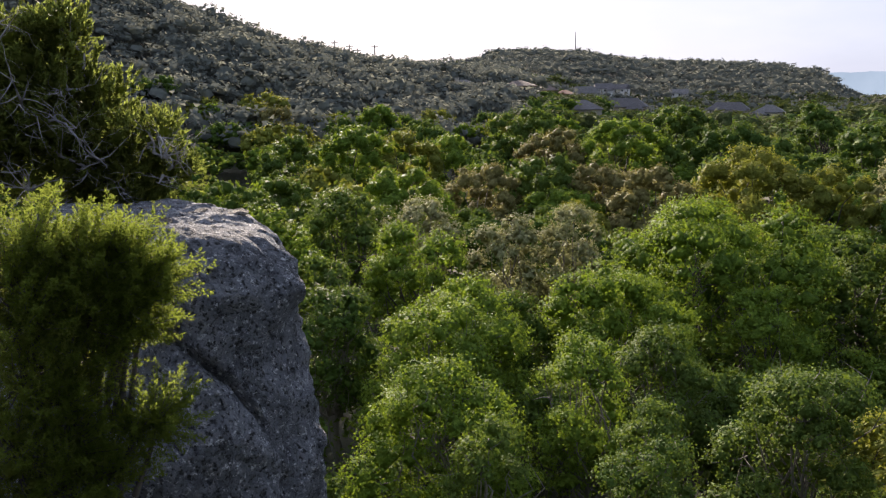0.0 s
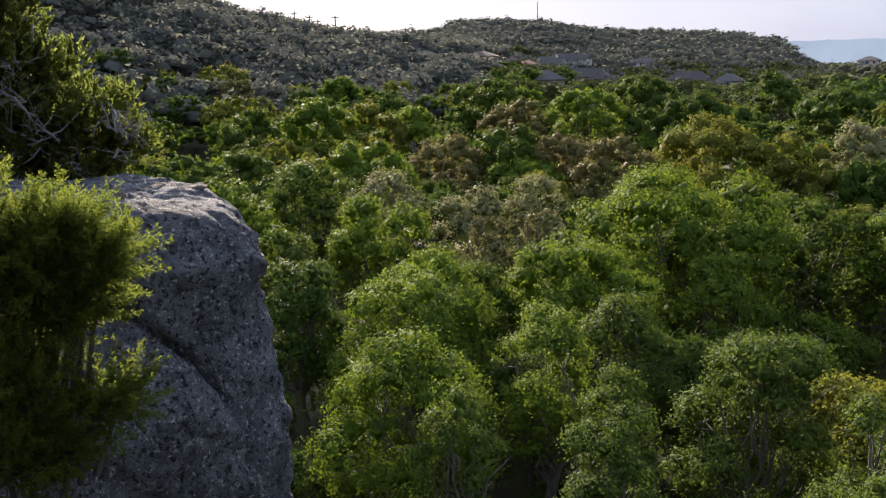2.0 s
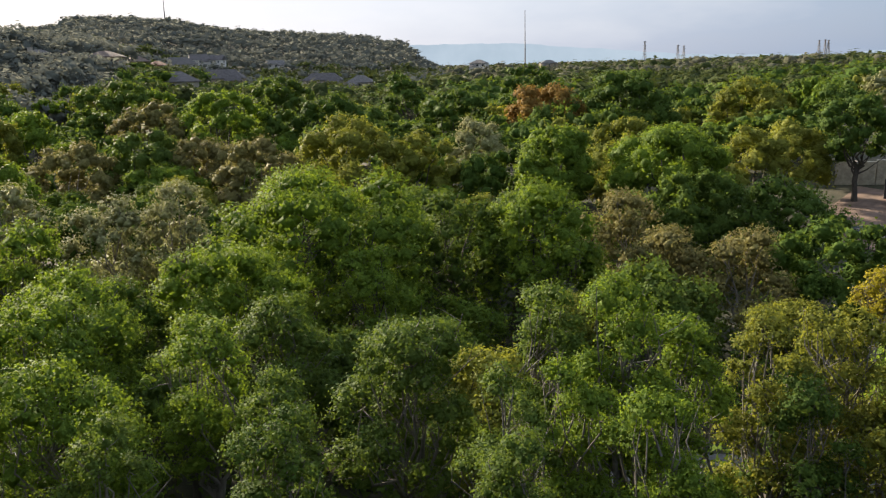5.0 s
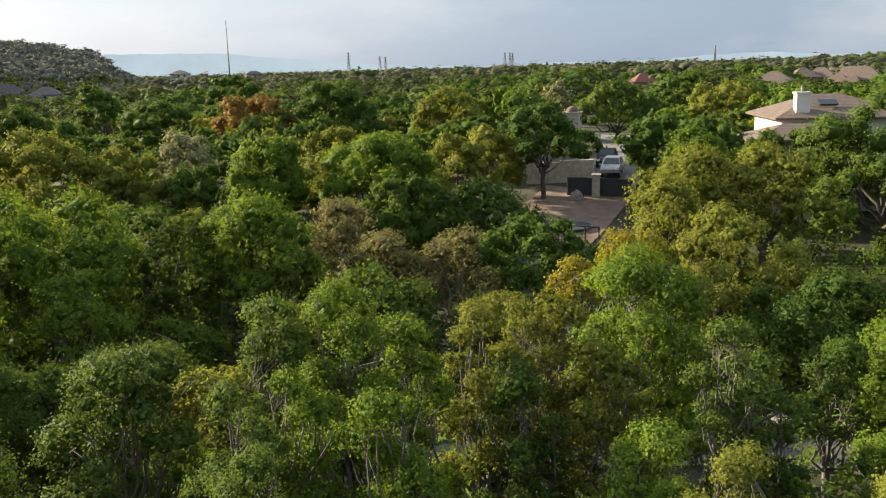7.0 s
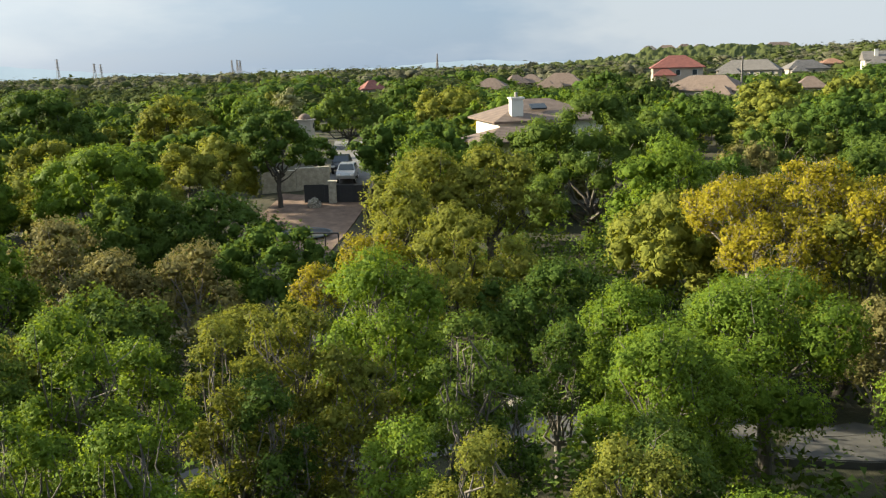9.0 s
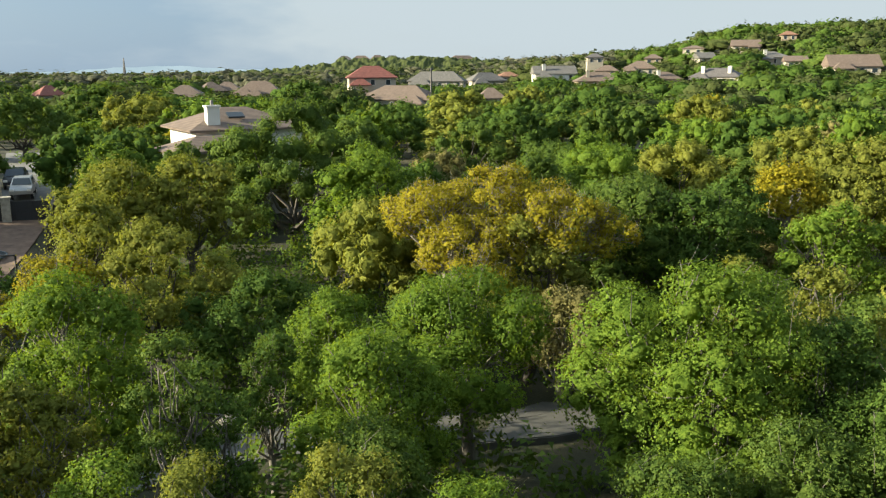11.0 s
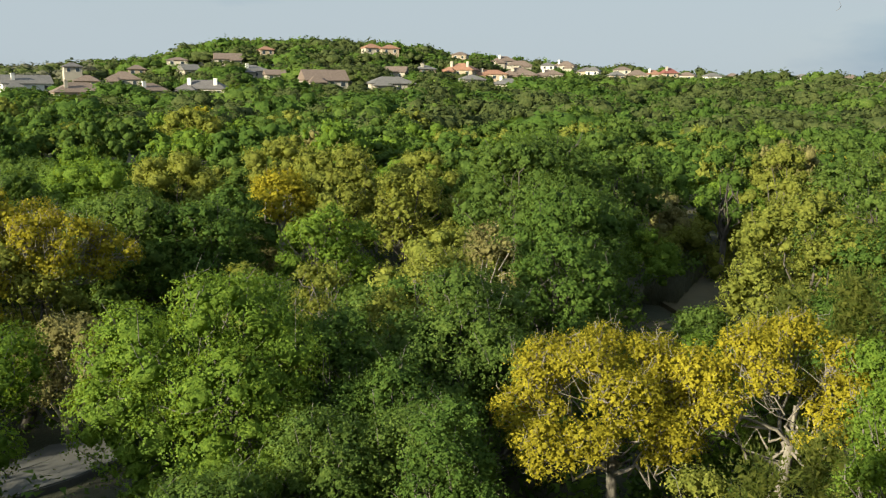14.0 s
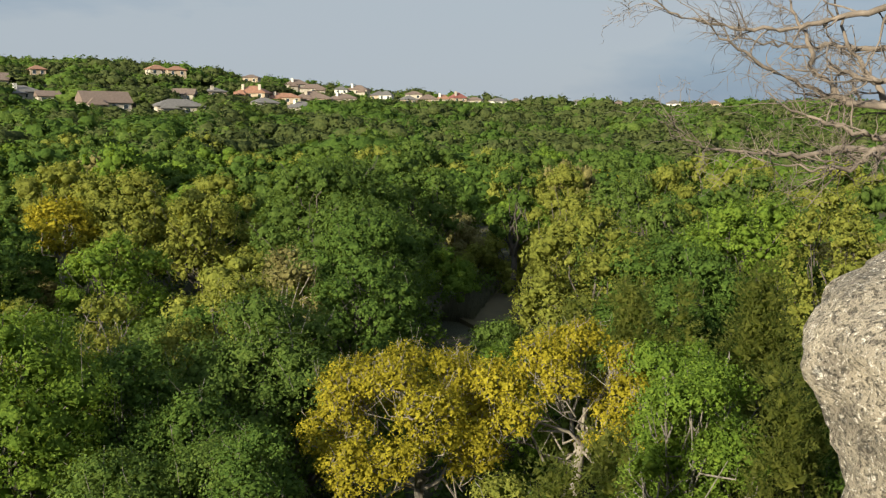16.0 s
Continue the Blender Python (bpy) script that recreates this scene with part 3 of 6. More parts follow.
tree("green", 8.2, 18.2, 8.0, 1.8)
tree("olive", 15.7, 12.5, 8.5, 1.1)
tree("olive", 16.9, 10.9, 7.4, 1.5)
tree("yellow", 16.3, -13.2, 8.1, 3.0, 0.52)
tree("olive", 17.0, 12.4, 8.3, 1.1)
tree("yellow", 13.6, -16.5, 8.7, 2.5, 0.46)
tree("bright", 21.3, 3.9, 7.4, 2.3)
tree("dark", 20.4, -9.2, 6.8, 2.0)
tree("bright", 22.8, -5.0, 9.1, 3.7)
tree("bright", 3.8, 22.7, 7.4, 1.7)
tree("dark", 21.9, -8.2, 7.8, 1.8)
tree("juniper", 10.8, -20.6, 10.3, 1.9)
tree("bright", 20.8, 12.2, 8.9, 2.5)
tree("juniper", 16.2, -19.6, 8.6, 1.2)
tree("bright", -0.2, 26.0, 7.6, 2.5)
tree("bright", 26.1, 1.9, 7.8, 3.1, 0.58)
tree("dark", 24.9, 8.0, 6.1, 1.1)
tree("green", 22.9, -13.1, 8.3, 3.8)
tree("green", 6.8, 25.1, 7.2, 2.0)
tree("juniper", 15.5, -21.4, 9.1, 1.5)
tree("bright", 26.5, 6.1, 7.1, 1.6)
tree("green", 23.8, -13.6, 7.4, 2.1)
tree("juniper", 14.8, -23.1, 8.9, 1.5)
tree("bright", 27.4, 6.6, 6.6, 1.9)
tree("olive", 26.8, -9.2, 8.2, 1.4)
tree("olive", 27.5, -7.0, 8.2, 1.3)
tree("bright", 0.7, 29.9, 7.8, 2.7)
tree("dark", -4.0, 29.7, 7.5, 2.1)
tree("olive", 27.9, -14.3, 8.0, 2.1)
tree("bright", 6.7, 31.3, 7.6, 2.9)
tree("yellow", 27.2, 18.8, 6.6, 1.2)
tree("bright", 12.4, 31.6, 6.8, 1.9)
tree("brown", 34.2, -1.8, 5.5, 2.4)
tree("dark", 2.5, 33.9, 6.3, 2.1)
tree("dark", 19.5, -29.4, 9.1, 3.7)
tree("dark", 28.7, -20.7, 7.8, 2.6)
tree("dark", 34.2, 11.6, 6.0, 3.0)
tree("yellow", 36.6, 2.4, 7.9, 2.7)
tree("brown", 32.1, -19.2, 8.1, 1.8)
tree("olive", 23.3, -29.3, 10.0, 3.6)
tree("olive", 37.2, -0.1, 7.9, 2.6)
tree("yellow", 31.8, 19.1, 6.9, 1.9)
tree("green", -5.8, 37.5, 7.5, 1.9)
tree("olive", 15.5, -35.0, 11.2, 2.5)
tree("yellow", 38.2, -1.7, 8.9, 2.9)
tree("olive", 35.6, 16.2, 7.8, 3.2)
tree("yellow", 39.0, 4.2, 9.1, 2.9)
tree("bright", 12.7, 37.9, 9.4, 5.9)
tree("brown", 29.3, 27.4, 6.6, 2.3)
tree("yellow", 40.2, 1.3, 9.8, 3.2)
tree("brown", 27.2, 30.7, 6.2, 2.4)
tree("dark", 33.6, -24.3, 9.4, 3.5)
tree("bright", -1.5, 41.9, 8.2, 2.9)
tree("bright", 20.6, -36.9, 10.2, 3.4)
tree("bright", 22.9, 35.2, 8.2, 3.6)
tree("brown", 28.6, 32.2, 6.0, 2.2)
tree("green", 19.6, 38.2, 7.7, 2.8)
tree("bright", 41.8, -14.8, 7.9, 2.7)
tree("dark", 44.3, -8.8, 8.1, 3.0)
tree("dark", 44.4, -9.3, 8.1, 2.3)
tree("green", 23.5, 38.4, 7.2, 2.1)
tree("green", 26.1, -37.2, 10.6, 3.1)
tree("pale", 3.6, 44.8, 8.0, 2.3)
tree("bright", -9.0, 45.1, 8.7, 2.7)
tree("olive", 40.4, 22.1, 8.2, 2.3)
tree("pale", 7.0, 45.4, 8.4, 2.2)
tree("green", 46.9, -5.4, 8.6, 4.2)
tree("green", 47.0, -6.0, 8.6, 3.4)
tree("brown", 30.1, 37.4, 7.0, 2.5)
tree("green", 40.9, -27.7, 11.3, 6.2)
tree("bright", 49.3, 9.3, 10.1, 3.7)
tree("dark", 49.0, -11.6, 8.5, 2.7)
tree("green", -6.0, 51.6, 8.9, 3.4)
tree("green", 25.2, -45.8, 10.9, 2.8)
tree("green", 43.4, -29.5, 11.3, 3.8)
tree("olive", 46.3, 23.8, 9.3, 3.8)
tree("olive", 48.1, 20.1, 9.4, 3.4)
tree("pale", -1.3, 51.9, 8.3, 2.7)
tree("olive", 48.4, -22.6, 8.8, 2.7)
tree("yellow", 51.2, -15.1, 9.0, 2.2)
tree("dark", 42.0, 37.1, 6.9, 4.1)
tree("olive", 52.8, -19.7, 10.2, 4.1)
tree("green", 35.0, -46.6, 10.3, 3.1)
tree("green", 45.1, -37.2, 10.3, 3.1)
tree("green", 58.3, -0.5, 8.8, 3.6)
tree("bright", 40.2, 44.6, 9.6, 3.7)
tree("bright", 60.1, -5.2, 9.0, 3.7)
tree("olive", 33.8, -49.9, 10.7, 2.8)
tree("olive", 39.5, -45.8, 10.5, 2.5)
tree("bright", -3.4, 61.9, 9.4, 4.1)
tree("dark", 43.3, -44.9, 11.2, 2.1)
tree("green", -11.2, 60.9, 9.0, 3.3)
tree("green", 59.7, 17.1, 12.1, 6.4)
tree("olive", 56.2, -27.2, 9.5, 3.3)
tree("bright", 36.0, 52.9, 9.3, 3.7)
tree("bright", 42.6, 47.8, 9.2, 4.7)
tree("olive", 46.8, -44.3, 4.1, 3.2)
tree("bright", 36.4, 53.9, 9.3, 3.7)
tree("bright", 58.8, 30.2, 9.2, 3.0)
tree("bright", 66.0, -5.0, 8.7, 4.3)
tree("brown", 50.1, -43.7, 6.8, 3.6)
tree("olive", 46.2, -47.7, 5.3, 3.3)
tree("brown", 16.7, 65.9, 8.8, 3.7)
tree("olive", 28.6, 61.7, 8.9, 3.4)
tree("green", 63.6, 27.1, 8.8, 2.2)
tree("green", 64.7, 24.4, 8.9, 2.5)
tree("olive", 24.4, 65.6, 10.1, 5.1)
tree("bright", 67.4, 22.6, 9.1, 2.7)
tree("olive", 69.3, -20.8, 9.8, 3.6)
tree("olive", 71.2, -11.8, 8.6, 5.0)
tree("green", 73.6, 15.1, 10.3, 3.5)
tree("pale", 36.3, 65.6, 9.3, 3.0)
tree("brown", 13.8, 74.7, 8.7, 3.8)
tree("brown", 3.4, 75.9, 8.6, 4.4)
tree("dark", 62.3, 47.1, 10.9, 3.6)
tree("green", 9.6, 77.4, 9.1, 4.2)
tree("olive", 49.3, 60.5, 9.0, 3.9)
tree("olive", 58.0, 52.3, 8.6, 5.1)
tree("green", 85.0, 6.0, 9.7, 3.9)
tree("dark", 76.6, 52.8, 7.3, 2.3)
tree("dark", 95.2, 1.3, 10.4, 4.4)
tree("bright", -10.3, 99.4, 11.5, 5.0)
tree("dark", 98.9, 16.2, 11.0, 4.6)
tree("green", -18.4, 103.3, 10.5, 4.8)
tree("olive", -4.7, 104.8, 10.7, 4.8)
tree("bright", 23.0, 107.5, 11.5, 6.3)
tree("dark", 36.3, 103.8, 11.0, 5.5)
tree("dark", 50.6, 97.6, 10.9, 4.9)
tree("bright", 1.1, 111.9, 9.9, 4.7)
tree("brown", 14.7, 111.0, 10.4, 5.2)
tree("dark", 70.0, 87.5, 12.6, 6.9)
tree("dark", 70.2, 87.3, 12.6, 6.4)
tree("olive", 80.9, 77.5, 11.4, 5.6)
tree("rust", 61.7, 93.5, 11.2, 5.6)
tree("green", 99.6, 63.5, 11.8, 5.6)
tree("olive", 110.0, 53.1, 11.3, 5.8)
tree("dark", 98.3, 77.4, 10.8, 4.3)
tree("green", 34.2, 120.2, 12.9, 5.3)
tree("green", 13.1, 129.3, 12.9, 6.0)
tree("olive", 127.9, -24.4, 10.5, 6.0)
tree("dark", 135.1, -5.7, 10.9, 5.2)
tree("pale", 108.8, 80.0, 11.7, 2.8)
tree("dark", 127.6, 69.0, 12.4, 5.8)
tree("dark", 139.9, 38.5, 13.0, 4.7)
tree("dark", 61.3, 136.9, 12.9, 4.6)
tree("dark", 82.9, 131.0, 13.5, 5.9)


# ---- rocks of the bluff ----
def rock(name, label, centre, across, wide, deep, profile, mat, seed, crack=None, tilt=0.0, rough=1.0):
    """A weathered block: rings of the given profile (height, share of the radius), pushed in and out by noise.
    across: compass angle that its front faces; crack: (sideways, height) line of a joint on the front."""
    nt, nz = 230, 150
    zs = np.array([p[0] for p in profile])
    rs = np.array([p[1] for p in profile])
    s = np.concatenate([[0], np.cumsum(np.hypot(np.diff(zs), np.diff(rs) * wide))])
    u = np.linspace(0, s[-1], nz) ** 1.0
    u = s[-1] * (np.linspace(0, 1, nz) ** 1.35)
    Z, Rr = np.interp(u, s, zs), np.interp(u, s, rs)
    g = np.linspace(0, 2 * np.pi, nt, endpoint=False)
    a = radians(across)
    front, side = Vector((math.sin(a), math.cos(a), 0)), Vector((-math.cos(a), math.sin(a), 0))
    verts = []
    off = Vector((seed * 3.1, seed * 1.7, seed * 0.9))
    for i in range(nz):
        for j in range(nt):
            cs, sn = math.cos(g[j]), math.sin(g[j])
            sq = (abs(cs) ** 3.0 + abs(sn) ** 3.0) ** (-1 / 3.0)
            lat, fwd = sn * sq * wide * Rr[i], cs * sq * deep * Rr[i]
            p = Vector(centre) + side * lat + front * fwd
            p.z = Z[i]
            q = p + off
            rim = min(1.0, Rr[i] * 1.6)
            d = 0.17 * noise.noise(q * 0.9) + 0.09 * noise.noise(q * 2.1) + 0.065 * noise.noise(q * 4.7) + rough * 0.045 * noise.noise(q * 11.0) + rough * 0.024 * noise.noise(q * 27.0)
            d -= rough * 0.05 * max(0.0, noise.noise(q * 7.3 + Vector((9, 2, 5))) - 0.25) * 2
            if crack and fwd > -0.2:
                zl = float(np.interp(lat, [c[0] for c in crack], [c[1] for c in crack])) + 0.04 * noise.noise(q * 3.0)
                gap = p.z - zl
                fade = max(0.0, min(1.0, (lat - crack[0][0] + 0.3) / 0.3))
                d -= 0.22 * math.exp(-(gap / 0.03) ** 2) * fade
                if gap < 0:
                    d += 0.10 * min(1.0, -gap / 0.3) * fade
            out = (side * (lat / wide ** 2) + front * (fwd / deep ** 2))
            if out.length > 1e-6:
                out.normalize()
            top = max(0.0, 1 - Rr[i] * 1.15)
            p += out * d * rim + Vector((0, 0, d * 0.9 * top + tilt * lat * max(0.0, 1 - (zs[0] - Z[i]))))
            verts.append(tuple(p))
    i, j = np.meshgrid(np.arange(nz - 1), np.arange(nt), indexing="ij")
    i, j = i.ravel(), j.ravel()
    k = (j + 1) % nt
    f = np.concatenate([np.stack([i * nt + j, (i + 1) * nt + j, (i + 1) * nt + k], 1), np.stack([i * nt + j, (i + 1) * nt + k, i * nt + k], 1)])
    ob = mesh_from(name, verts, f, mat)
    ob.data.polygons.foreach_set("use_smooth", np.ones(len(f), bool))
    return tagged(ob, label, "rock", "limestone blocks of the bluff")


OUTCROP = rock("limestone_outcrop", "grey weathered limestone outcrop with a deep diagonal crack", (-2.62, 6.95, 0), 162, 1.42, 1.5,
     [(13.12, 0.0), (13.11, 0.45), (13.05, 0.74), (12.9, 0.88), (12.66, 0.965), (12.36, 0.945), (12.1, 0.98), (11.7, 1.03), (11.2, 1.05), (10.7, 1.03), (9.5, 1.0), (6.0, 1.05), (-0.4, 1.15)],
     ROCK, 1, crack=[(-0.7, 12.80), (0.05, 12.55), (0.38, 12.32), (0.70, 12.02), (0.95, 11.62), (1.03, 11.1), (1.06, 10.2)], tilt=-0.05)
rock("limestone_pillar", "sunlit pale limestone pillar with lichen and fissures", (1.60, -6.93, 0), -13, 1.46, 1.3,
     [(13.30, 0.0), (13.28, 0.4), (13.18, 0.62), (13.0, 0.79), (12.8, 0.93), (12.55, 1.0), (12.3, 1.0), (12.05, 0.965), (11.7, 0.90), (11.25, 0.80), (10.5, 0.70), (8.0, 0.72), (-0.4, 1.0)],
     ROCK_WARM, 7, rough=0.8)


def crust(parent, x, y, z, size, thick, seed):
    """A weathered plate lying on the rock's top, frayed along its edge."""
    rng = np.random.default_rng(seed)
    bm = bmesh.new()
    n = 22
    for k, (r, h) in enumerate(((0.0, 1.0), (0.55, 0.95), (0.9, 0.8), (1.0, 0.35), (0.96, 0.0))):
        ring = []
        for i in range(n if r else 1):
            g = 2 * math.pi * i / n
            w = r * size * (1 + 0.28 * noise.noise(Vector((1.4 * math.cos(g), 1.4 * math.sin(g), seed))) + 0.1 * noise.noise(Vector((5 * math.cos(g), 5 * math.sin(g), seed))))
            ring.append(bm.verts.new((w * math.cos(g), 0.7 * w * math.sin(g), h * thick * rng.uniform(0.8, 1.2) - 0.35 * thick)))
        if k == 1:
            for i in range(n):
                bm.faces.new((last[0], ring[i], ring[(i + 1) % n]))
        elif k > 1:
            for i in range(n):
                bm.faces.new((last[i], ring[i], ring[(i + 1) % n], last[(i + 1) % n]))
        last = ring
    bm.faces.new(last[::-1])
    bmesh.ops.recalc_face_normals(bm, faces=bm.faces)
    ob = part("crust_plate", bm, CRUST, parent, "thin brown-grey weathered limestone crust")
    ob.matrix_basis = pose(x, y, z, rng.uniform(-5, 5), rng.uniform(-5, 5), rng.uniform(0, 360))


CRUST = rock_material("brown_grey_crust", (0.11, 0.09, 0.072), (0.22, 0.19, 0.16), (0.40, 0.37, 0.33))
plates = random.Random(19)
for i in range(16):
    g, r = plates.uniform(0, 6.28), 0.85 * math.sqrt(plates.random())
    crust(OUTCROP, -2.62 + 1.1 * r * math.cos(g), 6.95 + 1.1 * r * math.sin(g), 13.115 - 0.11 * r * r, plates.uniform(0.14, 0.36), plates.uniform(0.03, 0.07), i)


def tuft(parent, x, y, z, seed):
    rng = np.random.default_rng(seed)
    k = 60
    g, out, h = rng.uniform(0, 6.28, k), rng.uniform(0.01, 0.1, k), rng.uniform(0.06, 0.16, k)
    b = np.stack([0.03 * rng.normal(size=k), 0.03 * rng.normal(size=k), np.full(k, -0.02)], 1)
    tip = b + np.stack([out * np.cos(g), out * np.sin(g), h], 1)
    w = np.stack([-np.sin(g), np.cos(g), np.zeros(k)], 1) * 0.004
    v = np.stack([b - w, b + w, tip], 1).reshape(-1, 3)
    mesh_from("grass_tuft", v, np.arange(len(v)).reshape(-1, 3), LEAF["tips"], parent).location = (x, y, z)


for i in range(9):
    g, r = plates.uniform(2.2, 5.0), plates.uniform(0.3, 0.95)
    tuft(OUTCROP, -2.62 + r * math.cos(g), 6.95 + r * math.sin(g), 13.12 - 0.12 * r * r, 60 + i)


# ---- junipers and dead wood on the bluff ----
DEAD_GREY = bark_material("grey_dead_twig", (0.16, 0.152, 0.145), (0.32, 0.305, 0.29))


def bluff_juniper(puffs, base, seed, count, size, leaf, label, dead=0, fronds=0, reach=0.4, packed=0.8):
    """A juniper grown from its own billows: puffs are (x, y, z, radius)."""
    rng = np.random.default_rng(seed)
    root = new("juniper_shrub")
    root.location = base
    c = np.array([p[:3] for p in puffs]) - np.array(base)
    pr = np.array([p[3] for p in puffs])
    # finer billows round each of the given ones
    n = len(pr) * 14
    k = rng.integers(0, len(pr), n)
    d = rng.normal(size=(n, 3))
    d /= np.linalg.norm(d, axis=1)[:, None]
    cc = c[k] + d * (pr[k] * rng.uniform(0.35, 0.85, n))[:, None]
    rr = pr[k] * rng.uniform(0.22, 0.42, n)
    v, nv = sprays(rng, cc, rr, count, size, 0.28, 0.02, per=26, up=0.3, plume=0.17, inner=0.2)
    crown_mesh("foliage", v, nv, puff_cores(rng, cc, rr * packed, 1), LEAF[leaf], MASS[leaf], root)
    vs, fs = [], []
    mid = Vector(c.mean(0)) * 0.6
    tube(vs, fs, [(0, 0, -0.3), mid * 0.5 + Vector((0.05, 0.03, 0)), mid], [0.11, 0.085, 0.06], 8)
    for i in range(len(pr)):
        e = Vector(c[i])
        m = mid.lerp(e, 0.5) + Vector(rng.normal(0, 0.12, 3))
        tube(vs, fs, [e.lerp(mid, 0.3), e.lerp(mid, 0.15) + Vector(rng.normal(0, 0.03, 3)), e], [0.02, 0.014, 0.006], 5)
        for _ in range(5):
            tube(vs, fs, [e.lerp(mid, 0.1 * rng.random()), e + Vector(rng.normal(0, 0.55, 3)) * pr[i]], [0.008, 0.002], 3)
    mesh_from("trunk", vs, fs, BARK, root)
    if fronds:
        # feathery sprays that stand out from the billows, pointed at their ends
        k = rng.integers(0, len(pr), fronds)
        d = rng.normal(size=(fronds, 3)) + np.array([0.45, -0.35, 0.35])
        d /= np.linalg.norm(d, axis=1)[:, None]
        at0 = c[k] + d * (pr[k] * 0.55)[:, None]
        ax = d + np.array([0.25, 0.0, 0.45])
        ax /= np.linalg.norm(ax, axis=1)[:, None]
        long = reach * rng.uniform(0.5, 1.1, fronds)
        # each has branchlets in pairs along its stem, set with short scale leaves
        pairs, per = 9, 11
        j = np.repeat(np.arange(fronds), pairs * 2 * per)
        m = len(j)
        step = np.tile(np.repeat(np.arange(pairs * 2), per), fronds)
        u = (step // 2 + 0.5 + rng.uniform(-0.3, 0.3, m)) / pairs
        s1 = rng.normal(size=(fronds, 3))
        s1 -= ax * (s1 * ax).sum(1)[:, None]
        s1 /= np.linalg.norm(s1, axis=1)[:, None]
        s2 = np.cross(ax, s1)
        g = (step * 2.4 + rng.normal(0, 0.25, m))[:, None]
        side = s1[j] * np.cos(g) + s2[j] * np.sin(g)
        dr = ax[j] * 0.9 + side * 0.8
        dr /= np.linalg.norm(dr, axis=1)[:, None]
        w = np.tile((np.arange(per) + 0.5) / per, fronds * pairs * 2)
        lean = long[j] * (0.10 + 0.26 * (1 - u)) * w
        p = at0[j] + ax[j] * (long[j] * u)[:, None] + dr * lean[:, None] + np.array([0, 0, 1]) * (0.12 * long[j] * u * u)[:, None]
        out = dr + 0.55 * rng.normal(size=(m, 3))
        out /= np.linalg.norm(out, axis=1)[:, None]
        bb = np.cross(out, rng.normal(size=(m, 3)))
        bb /= np.linalg.norm(bb, axis=1)[:, None]
        sz = (size * 0.55 * rng.uniform(0.6, 1.3, m))[:, None]
        tri = np.stack([p + out * sz, p - out * sz * 0.7 + bb * sz * 0.34, p - out * sz * 0.7 - bb * sz * 0.34], 1).reshape(-1, 3)
        mesh_from("spray", tri, np.arange(len(tri)).reshape(-1, 3), LEAF["tips"], root)["label"] = "feathery yellow-green sprays"
        vs, fs = [], []
        for i in range(fronds):
            tube(vs, fs, [c[k[i]], at0[i], at0[i] + ax[i] * long[i] * 0.7], [0.006, 0.004, 0.0015], 3)
        mesh_from("stem", vs, fs, BARK, root)
    if dead:
        vs, fs = [], []
        for _ in range(dead):
            i = rng.integers(0, len(pr))
            out = Vector((rng.normal(0.25, 0.5), rng.normal(-0.8, 0.3), rng.uniform(-0.2, 0.7))).normalized()
            twig(vs, fs, rng, Vector(c[i]) + out * pr[i] * 0.5, out, pr[i] * 1.7, 0.02, 2)
        mesh_from("dead_twig", vs, fs, DEAD_GREY, root)["kind"] = "stuff"
    return tagged(root, label, "shrub", "junipers on the bluff")


def twig(vs, fs, rng, p, d, length, radius, depth, bend=0.28):
    """A crooked bare branch with smaller ones."""
    n = max(3, int(3 + depth * 1.6))
    pts, rad = [p.copy()], [radius]
    for i in range(n):
        d = (d + Vector(rng.normal(0, bend, 3))).normalized()
        p = p + d * (length / n)
        pts.append(p.copy())
        rad.append(radius * (1 - 0.8 * (i + 1) / n))
    tube(vs, fs, pts, rad, 6 if radius > 0.02 else 4 if radius > 0.006 else 3)
    if depth > 0:
        for i in range(1, n + 1):
            for _ in range(2 if depth > 1 else 1):
                if rng.random() < 0.78:
                    e = (d + Vector(rng.normal(0, 0.85, 3)) + Vector((0, 0, 0.12))).normalized()
                    twig(vs, fs, rng, pts[i], e, length * rng.uniform(0.3, 0.55), max(0.0022, rad[i] * 0.6), depth - 1, bend)


bluff_juniper([(-3.66, 8.11, 14.45, 0.43), (-3.83, 8.03, 13.98, 0.55), (-3.32, 8.26, 14.13, 0.34), (-2.97, 8.39, 13.68, 0.46), (-2.79, 8.45, 13.34, 0.31), (-3.24, 8.29, 13.31, 0.49), (-3.54, 8.17, 13.71, 0.55), (-3.02, 8.37, 12.98, 0.34), (-3.88, 8.01, 13.35, 0.55), (-3.96, 7.97, 14.45, 0.49), (-3.56, 8.16, 12.94, 0.37), (-3.54, 8.16, 14.76, 0.24), (-4.27, 7.81, 13.74, 0.67)],
              (-3.73, 8.19, 12.3), 51, 84000, 0.034, "juniper", "dark juniper with grey dead twigs on the outcrop", dead=18, packed=0.55)
